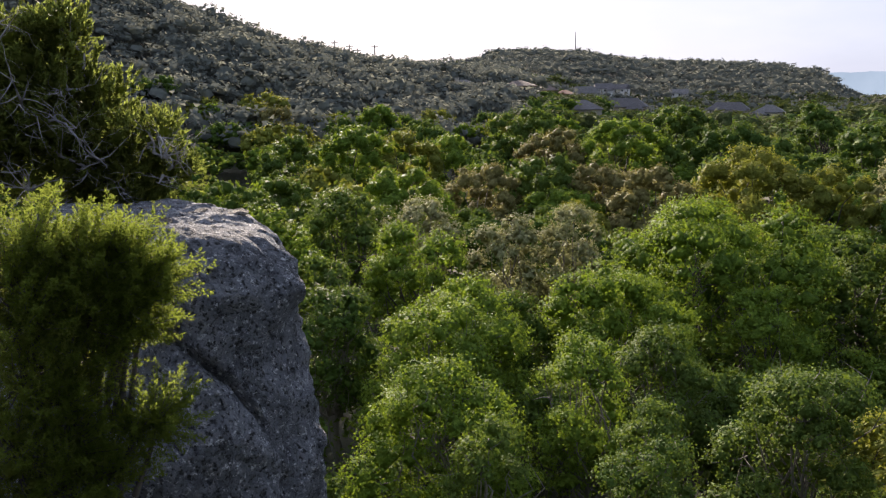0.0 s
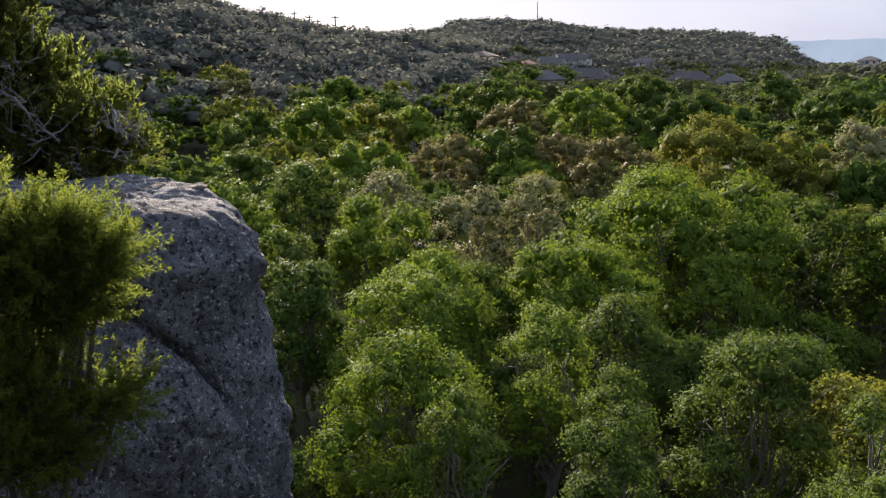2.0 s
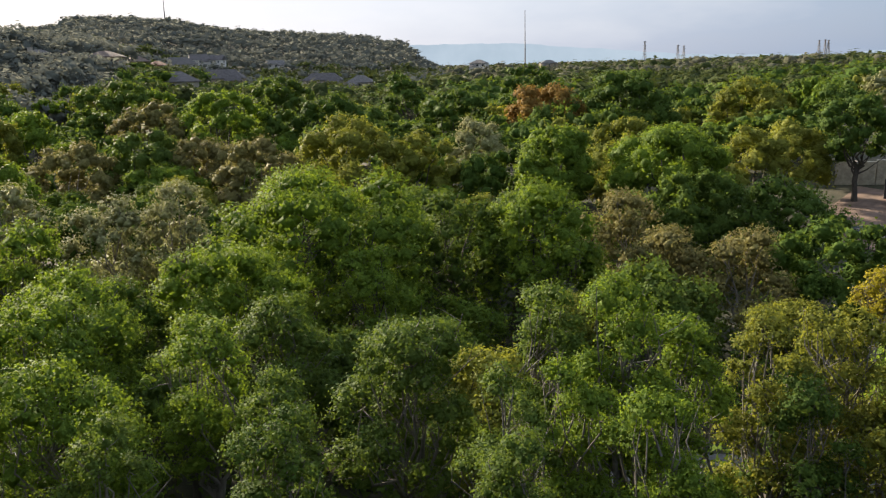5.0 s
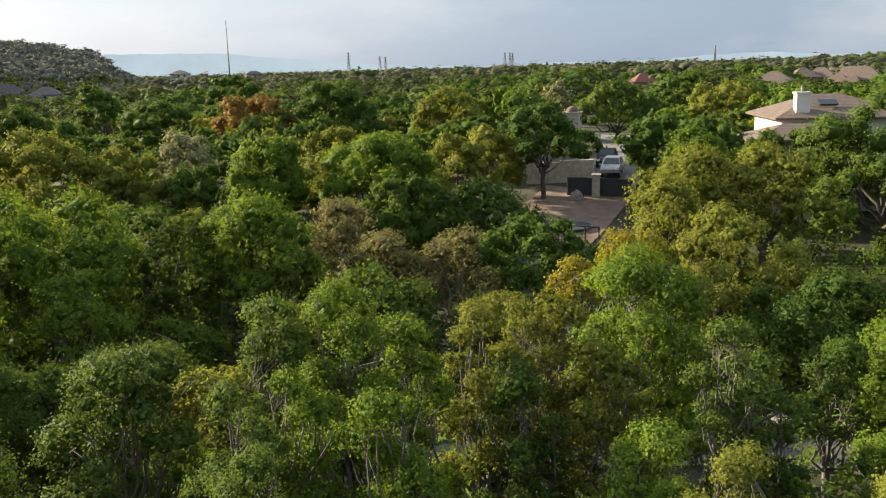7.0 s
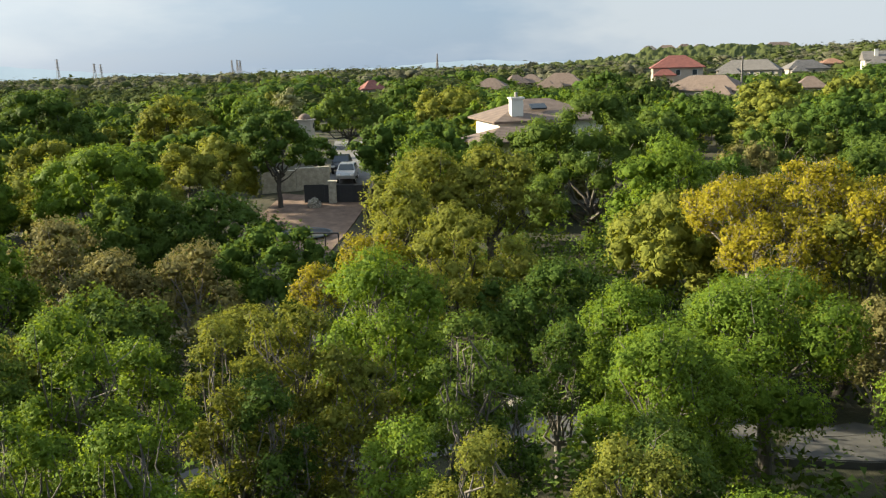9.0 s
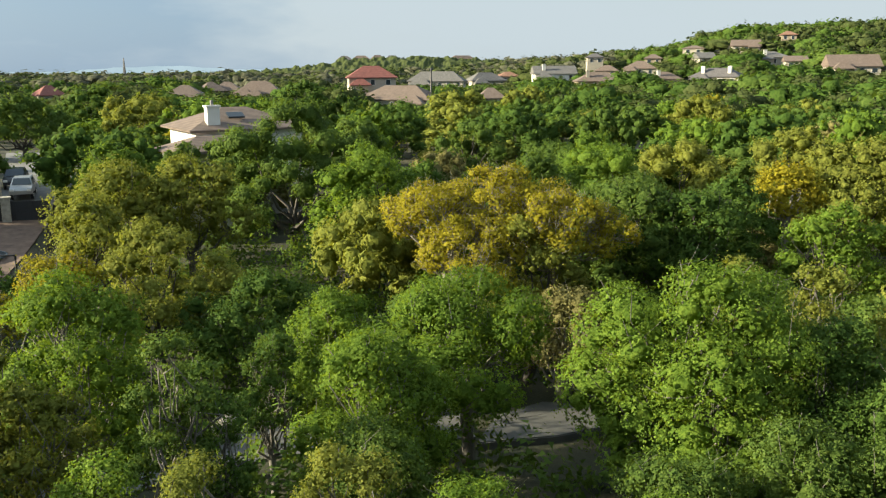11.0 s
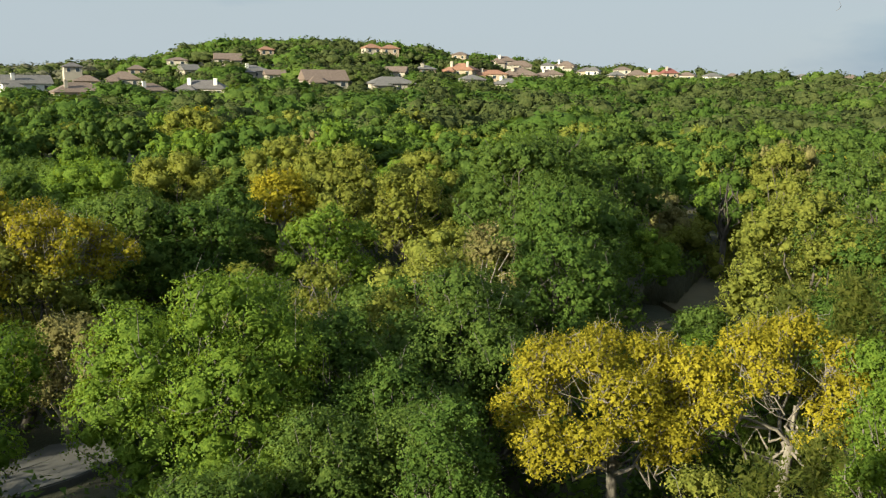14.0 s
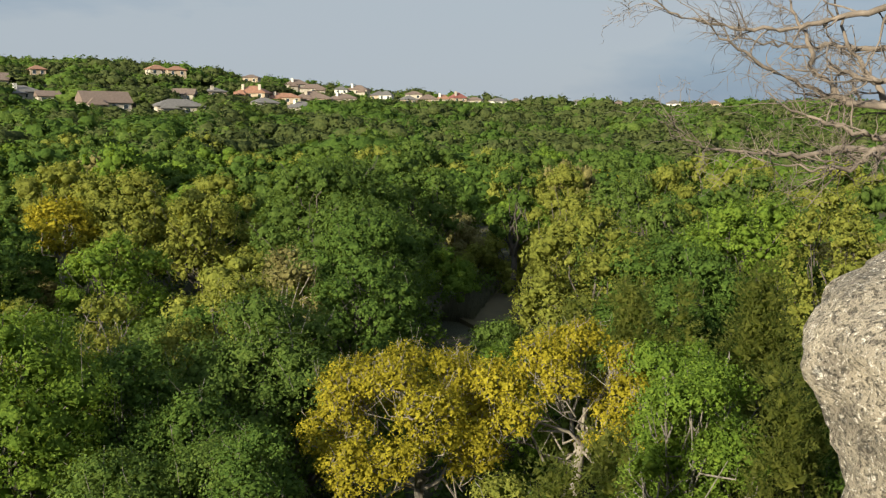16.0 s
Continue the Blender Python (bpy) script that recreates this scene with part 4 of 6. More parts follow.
bluff_juniper([(-2.09, 4.21, 13.28, 0.16), (-2.16, 4.18, 13.12, 0.26), (-1.94, 4.28, 13.20, 0.16), (-1.78, 4.35, 13.22, 0.11), (-1.64, 4.40, 13.02, 0.10), (-2.13, 4.19, 12.96, 0.29), (-1.92, 4.29, 12.93, 0.19), (-2.19, 4.16, 12.61, 0.32), (-1.99, 4.26, 12.67, 0.23), (-1.80, 4.34, 12.79, 0.12), (-2.24, 4.13, 12.25, 0.35), (-2.03, 4.24, 12.23, 0.26), (-1.88, 4.31, 12.02, 0.15), (-1.71, 4.38, 12.25, 0.08), (-2.12, 4.20, 12.00, 0.29), (-1.67, 4.39, 13.17, 0.08), (-1.57, 4.43, 13.06, 0.08), (-1.74, 4.36, 13.03, 0.13), (-1.71, 4.38, 12.86, 0.10), (-1.60, 4.42, 12.30, 0.06), (-2.03, 4.24, 12.46, 0.19), (-1.84, 4.32, 13.11, 0.15)],
              (-2.41, 4.38, 8.00), 52, 36000, 0.017, "juniper", "juniper shrub with yellow-green tips growing from the bluff", fronds=1000, reach=0.28, packed=0.4)
BOUGHS = [
    [Vector((2.43, -6.00, 14.08)), Vector((2.72, -5.77, 14.14)), Vector((2.90, -5.57, 14.23)), Vector((3.06, -5.27, 14.36)), Vector((3.16, -4.98, 14.52)), Vector((3.28, -4.78, 14.65))],
    [Vector((2.34, -5.82, 13.84)), Vector((2.61, -5.49, 13.82)), Vector((2.75, -5.20, 13.79)), Vector((2.94, -4.99, 13.81)), Vector((3.11, -4.77, 13.83)), Vector((3.23, -4.57, 13.97))],
    [Vector((2.48, -5.97, 14.73)), Vector((2.79, -5.74, 14.65)), Vector((3.05, -5.50, 14.58)), Vector((3.27, -5.26, 14.60)), Vector((3.46, -5.03, 14.65)), Vector((3.58, -4.82, 14.74))],
    [Vector((2.49, -6.08, 14.44)), Vector((2.84, -6.04, 14.51)), Vector((3.14, -6.01, 14.50)), Vector((3.36, -5.79, 14.55)), Vector((3.53, -5.57, 14.57))],
    [Vector((2.55, -5.95, 14.10)), Vector((2.62, -5.92, 14.31)), Vector((2.76, -5.86, 14.49)), Vector((2.88, -5.92, 14.72)), Vector((2.93, -5.89, 14.94))],
    [Vector((2.69, -5.78, 14.13)), Vector((2.89, -5.69, 14.31)), Vector((2.94, -5.67, 14.56)), Vector((3.09, -5.70, 14.75)), Vector((3.13, -5.68, 14.94))],
    [Vector((2.37, -5.80, 14.23)), Vector((2.54, -5.63, 14.26)), Vector((2.69, -5.56, 14.33)), Vector((2.79, -5.41, 14.30)), Vector((2.97, -5.31, 14.40))],
    [Vector((2.42, -5.68, 13.84)), Vector((2.50, -5.43, 13.71)), Vector((2.63, -5.26, 13.71)), Vector((2.84, -5.16, 13.74))],
    [Vector((2.42, -5.68, 13.89)), Vector((2.62, -5.48, 13.97)), Vector((2.76, -5.31, 14.03)), Vector((2.91, -5.23, 14.12))],
]


def dead_tree():
    """A bare juniper leaning over the pillar: each limb carries crooked twigs."""
    rng = np.random.default_rng(77)
    root = new("dead_tree")
    foot = Vector((2.09, -6.22, 2.90))
    root.location = foot
    vs, fs = [], []
    hub = Vector((2.12, -6.1, 14.0)) - foot
    tube(vs, fs, [(0, 0, -0.2), hub * 0.5 + Vector((0.1, 0.05, 0)), hub, hub + Vector((0.2, -0.1, 1.6))], [0.15, 0.12, 0.1, 0.05], 10)
    mesh_from("trunk", vs, fs, BARK_DEAD, root)
    for limb in BOUGHS:
        vs, fs = [], []
        pts = [hub.lerp(limb[0] - foot, 0.25)] + [p - foot for p in limb]
        n = len(pts) - 1
        fine, fr = [], []
        for i in range(n):
            for j in range(6):
                u = (i + j / 6) / n
                fine.append(pts[i].lerp(pts[i + 1], j / 6) + Vector(rng.normal(0, 0.011, 3)))
                fr.append(0.024 * (1 - u) ** 1.2 + 0.004)
        tube(vs, fs, fine, fr, 7)
        for i in range(5, len(fine)):
            along = (fine[min(i + 3, len(fine) - 1)] - fine[i - 3]).normalized()
            if rng.random() < 0.6:
                d = (along * 0.8 + Vector(rng.normal(0, 0.55, 3))).normalized()
                twig(vs, fs, rng, fine[i], d, rng.uniform(0.18, 0.5), max(0.0042, fr[i] * 0.45), 1 if rng.random() < 0.75 else 2, 0.30)
        mesh_from("limb", vs, fs, BARK_DEAD, root)
    return tagged(root, "bare grey-brown dead juniper with tangled twigs", "tree")


dead_tree()



# ---- path and slab ----
CONCRETE = plain("worn_concrete", (0.105, 0.104, 0.10), 0.85, 0.18, 1.4)
STONE = plain("cut_limestone", (0.40, 0.36, 0.29), 0.9, 0.3, 2.5)


def ribbon(line, wide, lift, thick):
    """A flat strip with thickness along a line on the ground."""
    bm = bmesh.new()
    rows = []
    for i, p in enumerate(line):
        a, b = Vector(line[max(i - 1, 0)]), Vector(line[min(i + 1, len(line) - 1)])
        d = (b - a).normalized()
        nrm = Vector((-d.y, d.x))
        z = float(land(p[0], p[1])) + lift
        rows.append([bm.verts.new((p[0] + nrm.x * s, p[1] + nrm.y * s, z + h)) for s, h in ((-wide / 2, 0), (wide / 2, 0), (wide / 2, -thick), (-wide / 2, -thick))])
    for a, b in zip(rows, rows[1:]):
        for i in range(4):
            bm.faces.new((a[i], b[i], b[(i + 1) % 4], a[(i + 1) % 4]))
    bm.faces.new(rows[0])
    bm.faces.new(rows[-1][::-1])
    bmesh.ops.recalc_face_normals(bm, faces=bm.faces)
    return bm


tagged(part("greenway_path", ribbon([(17.0, 21.5), (21.7, 18.6), (26.5, 13.5), (29.4, 9.6), (31.2, 4.0), (31.8, 2.2)], 2.6, 0.12, 0.5), CONCRETE), "worn pale concrete path under the trees", "path", kind="structure")


def slab():
    bm = bmesh.new()
    z = float(land(32.5, -0.5)) + 0.4
    top = [bm.verts.new((x, y, z)) for x, y in ((29.4, 1.7), (32.1, 1.1), (33.7, -0.8), (33.4, -3.9), (31.3, -3.1), (30.3, -1.3))]
    bm.faces.new(top)
    low = bmesh.ops.extrude_face_region(bm, geom=bm.faces[:])["geom"]
    for v in low:
        if isinstance(v, bmesh.types.BMVert):
            v.co.z -= 0.95
    bmesh.ops.recalc_face_normals(bm, faces=bm.faces)
    bmesh.ops.bevel(bm, geom=[e for e in bm.edges], offset=0.04, segments=2, affect="EDGES")
    return bm


def creek():
    """A still, muddy pool in the creek bed."""
    bm = bmesh.new()
    line = [(37.5, -36.0), (41.5, -37.2), (46.5, -43.5), (49.5, -52.5), (46.0, -54.0), (42.0, -48.0), (37.8, -41.5)]
    z = min(float(land(x, y)) for x, y in line) + 0.35
    bm.faces.new([bm.verts.new((x, y, z)) for x, y in line])
    low = bmesh.ops.extrude_face_region(bm, geom=bm.faces[:])["geom"]
    bmesh.ops.translate(bm, verts=[v for v in low if isinstance(v, bmesh.types.BMVert)], vec=(0, 0, -0.5))
    bmesh.ops.recalc_face_normals(bm, faces=bm.faces)
    return bm


MUD = plain("muddy_creek_water", (0.06, 0.05, 0.022), 0.95, 0.35, 0.4)
tagged(part("water", creek(), MUD), "brown still creek water below the trees", "creek", kind="structure")


def reeds():
    """Tall grass along the creek banks."""
    rng = np.random.default_rng(63)
    k = 16000
    a = rng.uniform(0, 1, k)
    mid = np.stack([38.0 + 10.5 * a, -38.5 - 14.5 * a], 1)
    off = rng.choice([-1, 1], k) * rng.uniform(1.9, 4.2, k)
    x, y = mid[:, 0] + 0.8 * off, mid[:, 1] + 0.6 * off
    b = np.stack([x, y, land(x, y)], 1)
    g, h = rng.uniform(0, 6.28, k), rng.uniform(0.4, 1.3, k)
    tip = b + np.stack([0.3 * h * np.cos(g), 0.3 * h * np.sin(g), h], 1)
    w = np.stack([-np.sin(g), np.cos(g), np.zeros(k)], 1) * 0.035
    v = np.stack([b - w, b + w, tip], 1).reshape(-1, 3)
    # same dull tone as the haze-coloured far woods
    ob = mesh_from("bank_grass", v, np.arange(len(v)).reshape(-1, 3), WOOD["dusty"])
    tagged(ob, "tall dull green grass along the creek bank", "grass", kind="stuff")


reeds()
tagged(part("concrete_slab", slab(), plain("old_grey_concrete", (0.082, 0.081, 0.076), 0.9, 0.2, 1.4)), "low concrete creek crossing slab with stone edge", "slab", kind="structure")

# ---- houses ----
WALLS = {"cream": plain("cream_stucco", (0.37, 0.335, 0.275), 0.9, 0.08, 1.0), "white": plain("white_stucco", (0.62, 0.60, 0.56), 0.9, 0.05, 1.0),
         "tan": plain("tan_stone_wall", (0.33, 0.265, 0.19), 0.9, 0.18, 1.5)}


def tile_material(name, col):
    m, n, l, p = material(name)
    c, f = noise_ramp(n, l, 1.2, ((0.3, tuple(k * 0.75 for k in col)), (0.7, tuple(k * 1.2 for k in col))), 8.0)
    w = n.new("ShaderNodeTexWave")
    w.bands_direction = "Z"
    w.inputs["Scale"].default_value, w.inputs["Distortion"].default_value = 3.0, 0.6
    t = n.new("ShaderNodeTexCoord")
    l.new(t.outputs["Object"], w.inputs["Vector"])
    l.new(mix_col(n, l, 0.3, c, w.outputs["Color"], "MULTIPLY"), p.inputs["Base Color"])
    p.inputs["Roughness"].default_value = 0.85
    bump(n, l, p, w.outputs["Fac"], 0.5, 0.04)
    return m


ROOFS = {"brown_tile": tile_material("brown_roof_tile", (0.17, 0.125, 0.10)), "red_tile": tile_material("red_roof_tile", (0.22, 0.075, 0.06)), "grey_shingle": tile_material("grey_shingle", (0.15, 0.142, 0.135)),
         "orange_tile": tile_material("orange_roof_tile", (0.28, 0.145, 0.09)), "dark_shingle": tile_material("dark_shingle", (0.12, 0.11, 0.11))}
ROOF_WORDS = {"brown_tile": "brown tiled roof", "red_tile": "red tiled roof", "grey_shingle": "grey shingle roof", "orange_tile": "orange tiled roof", "dark_shingle": "dark shingle roof"}
PANE, PN, PL, PP = material("window_pane")
PP.inputs["Base Color"].default_value, PP.inputs["Roughness"].default_value = (0.03, 0.04, 0.05, 1), 0.08
FRAME = plain("window_frame_paint", (0.7, 0.68, 0.64), 0.6, 0.05)


def box(bm, x0, x1, y0, y1, z0, z1):
    m = Matrix.Translation(((x0 + x1) / 2, (y0 + y1) / 2, (z0 + z1) / 2)) @ Matrix.Diagonal((x1 - x0, y1 - y0, z1 - z0, 1))
    bmesh.ops.create_cube(bm, size=1, matrix=m)
    return bm


def roof_mesh(w, d, z, h, style, over=0.55):
    """Hip or gable roof with overhang and a thick eave."""
    bm = bmesh.new()
    x, y = w / 2 + over, d / 2 + over
    cut = min(x * 0.8, y) if style == "hip" else 0.0
    low = [bm.verts.new(p) for p in ((-x, -y, z - 0.18), (x, -y, z - 0.18), (x, y, z - 0.18), (-x, y, z - 0.18))]
    eave = [bm.verts.new(p) for p in ((-x, -y, z), (x, -y, z), (x, y, z), (-x, y, z))]
    a, b = bm.verts.new((-x + cut, 0, z + h)), bm.verts.new((x - cut, 0, z + h))
    bm.faces.new(low[::-1])
    for i in range(4):
        k = (i + 1) % 4
        bm.faces.new((low[i], low[k], eave[k], eave[i]))
    bm.faces.new((eave[0], eave[1], b, a))
    bm.faces.new((eave[2], eave[3], a, b))
    bm.faces.new((eave[1], eave[2], b))
    bm.faces.new((eave[3], eave[0], a))
    bmesh.ops.recalc_face_normals(bm, faces=bm.faces)
    return bm


HOUSE_RND = random.Random(9)
HOUSES = [(75.9, 28.4, 9.0)]
SHOWN = [3.0]                         # how far up each house the trees before it may reach


def house(x, y, yaw, w, d, wall_h, roof_h, wall, roof, style="hip", chimneys=0):
    """A house whose front, at -y before it is turned, looks towards the valley."""
    root = new("house")
    HOUSES.append((x, y, w))
    SHOWN.append(max(2.3, wall_h - 1.7))
    z = float(land(x, y))
    root.matrix_basis = pose(x, y, z - 0.3, 0, 0, yaw)
    h = wall_h + 0.3
    bm = box(bmesh.new(), -w / 2, w / 2, -d / 2, d / 2, 0, h)
    if style == "gable":
        for s in (-1, 1):
            v = [bm.verts.new((s * w / 2, -d / 2, h)), bm.verts.new((s * w / 2, d / 2, h)), bm.verts.new((s * w / 2, 0, h + roof_h * 0.93))]
            bm.faces.new(v)
    part("wall", bm, WALLS[wall], root)
    part("roof", roof_mesh(w, d, h, roof_h, style), ROOFS[roof], root)
    # a lower wing with its own roof
    if w > 10:
        ww, wd, wh = w * 0.38, d * 0.5, max(2.6, h * 0.8)
        sx = HOUSE_RND.choice((-1, 1)) * w * 0.27
        bm = box(bmesh.new(), sx - ww / 2, sx + ww / 2, -d / 2 - wd * 0.5, -d / 2 + 0.4, 0, wh)
        part("wing_wall", bm, WALLS[wall], root)
        rb = roof_mesh(ww, wd, wh, roof_h * 0.6, "hip", 0.45)
        bmesh.ops.translate(rb, verts=rb.verts, vec=(sx, -d / 2 - wd * 0.05, 0.004))
        part("wing_roof", rb, ROOFS[roof], root)
    n = max(2, int(w / 3.4))
    for i in range(n):
        cx = -w / 2 + (i + 0.5) * w / n
        if w > 10 and abs(cx - sx) < ww / 2 + 0.8:
            continue
        wd2, top = HOUSE_RND.uniform(0.9, 1.5), h - 0.55
        win = part("window", box(bmesh.new(), cx - wd2 / 2 - 0.08, cx + wd2 / 2 + 0.08, -d / 2 - 0.05, -d / 2 + 0.02, top - 1.5, top), FRAME, root)
        part("pane", box(bmesh.new(), cx - wd2 / 2, cx + wd2 / 2, -d / 2 - 0.07, -d / 2 - 0.046, top - 1.42, top - 0.08), PANE, win)
    for s in (-1, 1):
        win = part("window", box(bmesh.new(), s * w / 2 - 0.03, s * w / 2 + 0.05 * 1, -0.7, 0.7, h - 2.0, h - 0.55) if s > 0 else box(bmesh.new(), -w / 2 - 0.05, -w / 2 + 0.03, -0.7, 0.7, h - 2.0, h - 0.55), FRAME, root)
        part("pane", box(bmesh.new(), min(s * (w / 2 + 0.046), s * (w / 2 + 0.07)), max(s * (w / 2 + 0.046), s * (w / 2 + 0.07)), -0.62, 0.62, h - 1.92, h - 0.63), PANE, win)
    for i in range(chimneys):
        cx = (-0.3 + 0.62 * i) * w * 0.9
        bm = box(bmesh.new(), cx - 0.55, cx + 0.55, -d * 0.3 - 0.45, -d * 0.3 + 0.45, h - 0.5, h + roof_h + 0.4)
        box(bm, cx - 0.65, cx + 0.65, -d * 0.3 - 0.55, -d * 0.3 + 0.55, h + roof_h + 0.4, h + roof_h + 0.55)
        part("chimney", bm, WALLS["white" if wall != "tan" else "cream"], root)
    return tagged(root, wall + " stucco house with " + ROOF_WORDS[roof] + " among trees", "house", "houses round the valley")


house(215.2, 33.3, -103, 19.1, 10.5, 4.4, 3.4, "cream", "brown_tile")
house(225.7, 42.8, -74, 12.3, 8.2, 9.1, 3.0, "cream", "red_tile")
house(39.8, 237.8, -2, 9.2, 11.1, 3.6, 2.6, "cream", "dark_shingle")
house(242.1, 11.7, -81, 7.0, 8.5, 3.4, 2.8, "tan", "brown_tile")
house(23.3, 251.5, -14, 9.3, 8.6, 2.6, 1.6, "tan", "brown_tile")
house(265.9, 111.5, -75, 10.9, 9.0, 3.3, 2.9, "tan", "brown_tile")
house(252.6, 150.2, -44, 7.4, 8.5, 3.5, 3.0, "cream", "red_tile")
house(281.8, 89.4, -80, 10.3, 10.0, 3.3, 3.8, "cream", "brown_tile")
house(283.8, 92.7, -83, 14.7, 9.6, 3.3, 4.0, "cream", "brown_tile")
house(278.8, -58.3, -118, 14.9, 8.3, 3.2, 2.7, "cream", "dark_shingle", "hip", 2)
house(271.0, -119.8, -99, 15.7, 9.4, 3.2, 2.3, "cream", "grey_shingle")
house(281.0, -99.1, -94, 14.5, 10.3, 3.1, 3.6, "cream", "brown_tile", "gable")
house(293.8, -43.9, -82, 9.8, 7.7, 3.0, 2.4, "cream", "brown_tile", "hip", 1)
house(302.6, 117.0, -54, 8.2, 9.3, 3.3, 3.1, "tan", "brown_tile")
house(307.6, 112.6, -76, 10.4, 9.8, 3.3, 3.1, "tan", "brown_tile")
house(296.4, -22.4, -85, 15.4, 9.8, 3.5, 3.0, "tan", "brown_tile", "hip", 1)
house(328.8, 36.6, -94, 21.1, 8.7, 6.0, 3.6, "cream", "grey_shingle")
house(304.1, -88.8, -99, 6.7, 8.1, 3.3, 1.8, "cream", "brown_tile", "gable")
house(289.3, -177.1, -124, 6.9, 10.0, 3.1, 1.7, "cream", "grey_shingle")
house(292.1, -180.5, -121, 10.9, 10.8, 3.3, 1.9, "cream", "grey_shingle", "hip", 1)
house(302.7, -169.6, -103, 8.8, 10.7, 3.1, 1.9, "cream", "grey_shingle")
house(321.3, -85.2, -89, 10.7, 10.2, 2.9, 2.1, "cream", "grey_shingle", "hip", 1)
house(316.7, -7.6, -82, 14.8, 9.3, 6.1, 2.8, "white", "grey_shingle", "gable", 1)
house(301.0, -135.6, -124, 7.7, 7.5, 2.9, 2.1, "cream", "brown_tile", "gable")
house(371.8, 20.4, -65, 15.8, 9.3, 4.7, 3.4, "cream", "grey_shingle")
house(320.2, -157.1, -101, 6.7, 10.3, 3.1, 1.6, "tan", "grey_shingle", "hip", 1)
house(325.9, -192.5, -125, 14.3, 8.4, 3.0, 1.8, "tan", "orange_tile", "hip", 1)
house(329.5, -179.6, -137, 13.0, 10.1, 3.3, 3.0, "tan", "orange_tile", "hip", 2)
house(333.4, -40.6, -99, 11.7, 9.3, 3.8, 2.8, "cream", "brown_tile")
house(340.2, -65.4, -80, 6.2, 8.2, 2.8, 2.2, "cream", "grey_shingle", "gable")
house(60.9, 416.3, -5, 8.8, 11.0, 2.9, 1.9, "tan", "orange_tile")
house(47.9, 384.2, 5, 8.8, 7.9, 2.6, 2.3, "tan", "brown_tile")
house(328.0, -210.1, -131, 14.7, 8.0, 3.1, 1.9, "tan", "brown_tile", "hip", 1)
house(379.8, 11.0, -74, 8.9, 8.9, 5.1, 2.0, "tan", "orange_tile")
house(144.2, 371.9, -27, 12.6, 9.8, 4.2, 3.2, "cream", "grey_shingle")
house(330.8, -209.8, -113, 12.4, 8.8, 3.4, 2.7, "tan", "brown_tile", "hip", 1)
house(352.9, -29.9, -99, 8.9, 8.6, 3.3, 2.2, "tan", "brown_tile")
house(339.3, -232.7, -120, 12.0, 8.1, 3.1, 2.1, "cream", "brown_tile", "hip", 1)
house(14.1, 247.4, 10, 6.9, 4.9, 1.5, 1.2, "cream", "brown_tile")
house(364.0, -86.3, -100, 10.6, 9.1, 2.8, 2.5, "cream", "brown_tile", "gable")
house(337.7, -271.2, -111, 6.8, 8.9, 3.3, 2.0, "tan", "grey_shingle")
house(6.9, 245.5, -10, 6.4, 4.8, 1.5, 1.3, "tan", "grey_shingle", "hip", 1)
house(96.1, 441.9, -23, 22.1, 9.5, 5.5, 4.5, "tan", "dark_shingle")
house(348.0, -292.8, -124, 9.7, 9.7, 3.2, 2.5, "tan", "brown_tile")
house(385.1, -108.5, -98, 6.0, 9.3, 4.8, 1.6, "tan", "orange_tile")
house(364.5, -25.6, -88, 6.5, 6.9, 8.2, 1.6, "cream", "dark_shingle")
house(355.1, -309.7, -128, 7.4, 9.8, 3.3, 2.4, "cream", "orange_tile", "hip", 1)
house(386.7, -70.0, -107, 8.7, 8.1, 4.5, 1.3, "cream", "brown_tile")
house(357.3, -322.5, -113, 7.6, 9.5, 4.4, 2.9, "tan", "red_tile", "hip", 1)
house(359.1, -273.5, -135, 6.6, 10.2, 4.2, 2.2, "white", "grey_shingle")
house(351.9, -330.7, -145, 9.2, 8.9, 3.4, 1.9, "cream", "brown_tile")
house(386.2, -209.7, -128, 7.3, 9.3, 6.4, 1.5, "tan", "brown_tile")
house(364.6, -273.3, -147, 7.2, 9.9, 3.8, 2.2, "tan", "dark_shingle")
house(359.8, -158.6, -104, 7.7, 6.9, 6.4, 1.7, "tan", "orange_tile")
house(375.5, -267.4, -139, 10.7, 8.7, 5.7, 2.5, "cream", "brown_tile", "hip", 1)
house(358.4, -291.8, -131, 9.0, 9.0, 4.8, 1.7, "cream", "brown_tile")
house(378.6, -258.0, -120, 6.5, 7.6, 5.1, 1.5, "white", "grey_shingle")
house(386.1, -245.2, -117, 12.7, 7.5, 4.2, 2.3, "cream", "brown_tile")
house(158.3, 466.9, -25, 21.8, 8.9, 4.6, 4.0, "cream", "dark_shingle")
house(400.8, -244.4, -105, 11.0, 7.7, 5.3, 2.6, "cream", "brown_tile", "hip", 1)
house(352.7, -349.6, -114, 7.8, 9.6, 3.5, 1.8, "white", "grey_shingle")
house(374.5, -50.9, -97, 6.7, 7.0, 4.3, 1.7, "tan", "brown_tile")
house(366.5, -152.6, -95, 7.5, 7.4, 6.0, 1.9, "cream", "orange_tile")
house(347.2, -415.0, -144, 12.0, 9.9, 3.2, 2.4, "white", "grey_shingle")
house(389.3, -403.0, -134, 8.9, 8.1, 3.5, 2.0, "tan", "brown_tile")
house(93.5, 551.8, -2, 20.5, 9.1, 3.4, 4.5, "white", "grey_shingle")
house(346.3, -456.3, -164, 8.3, 9.8, 3.7, 2.1, "tan", "brown_tile")
house(322.5, -482.7, -140, 9.2, 8.2, 4.5, 2.1, "white", "grey_shingle")
house(312.2, -513.5, -143, 9.5, 9.7, 4.2, 2.3, "tan", "brown_tile")
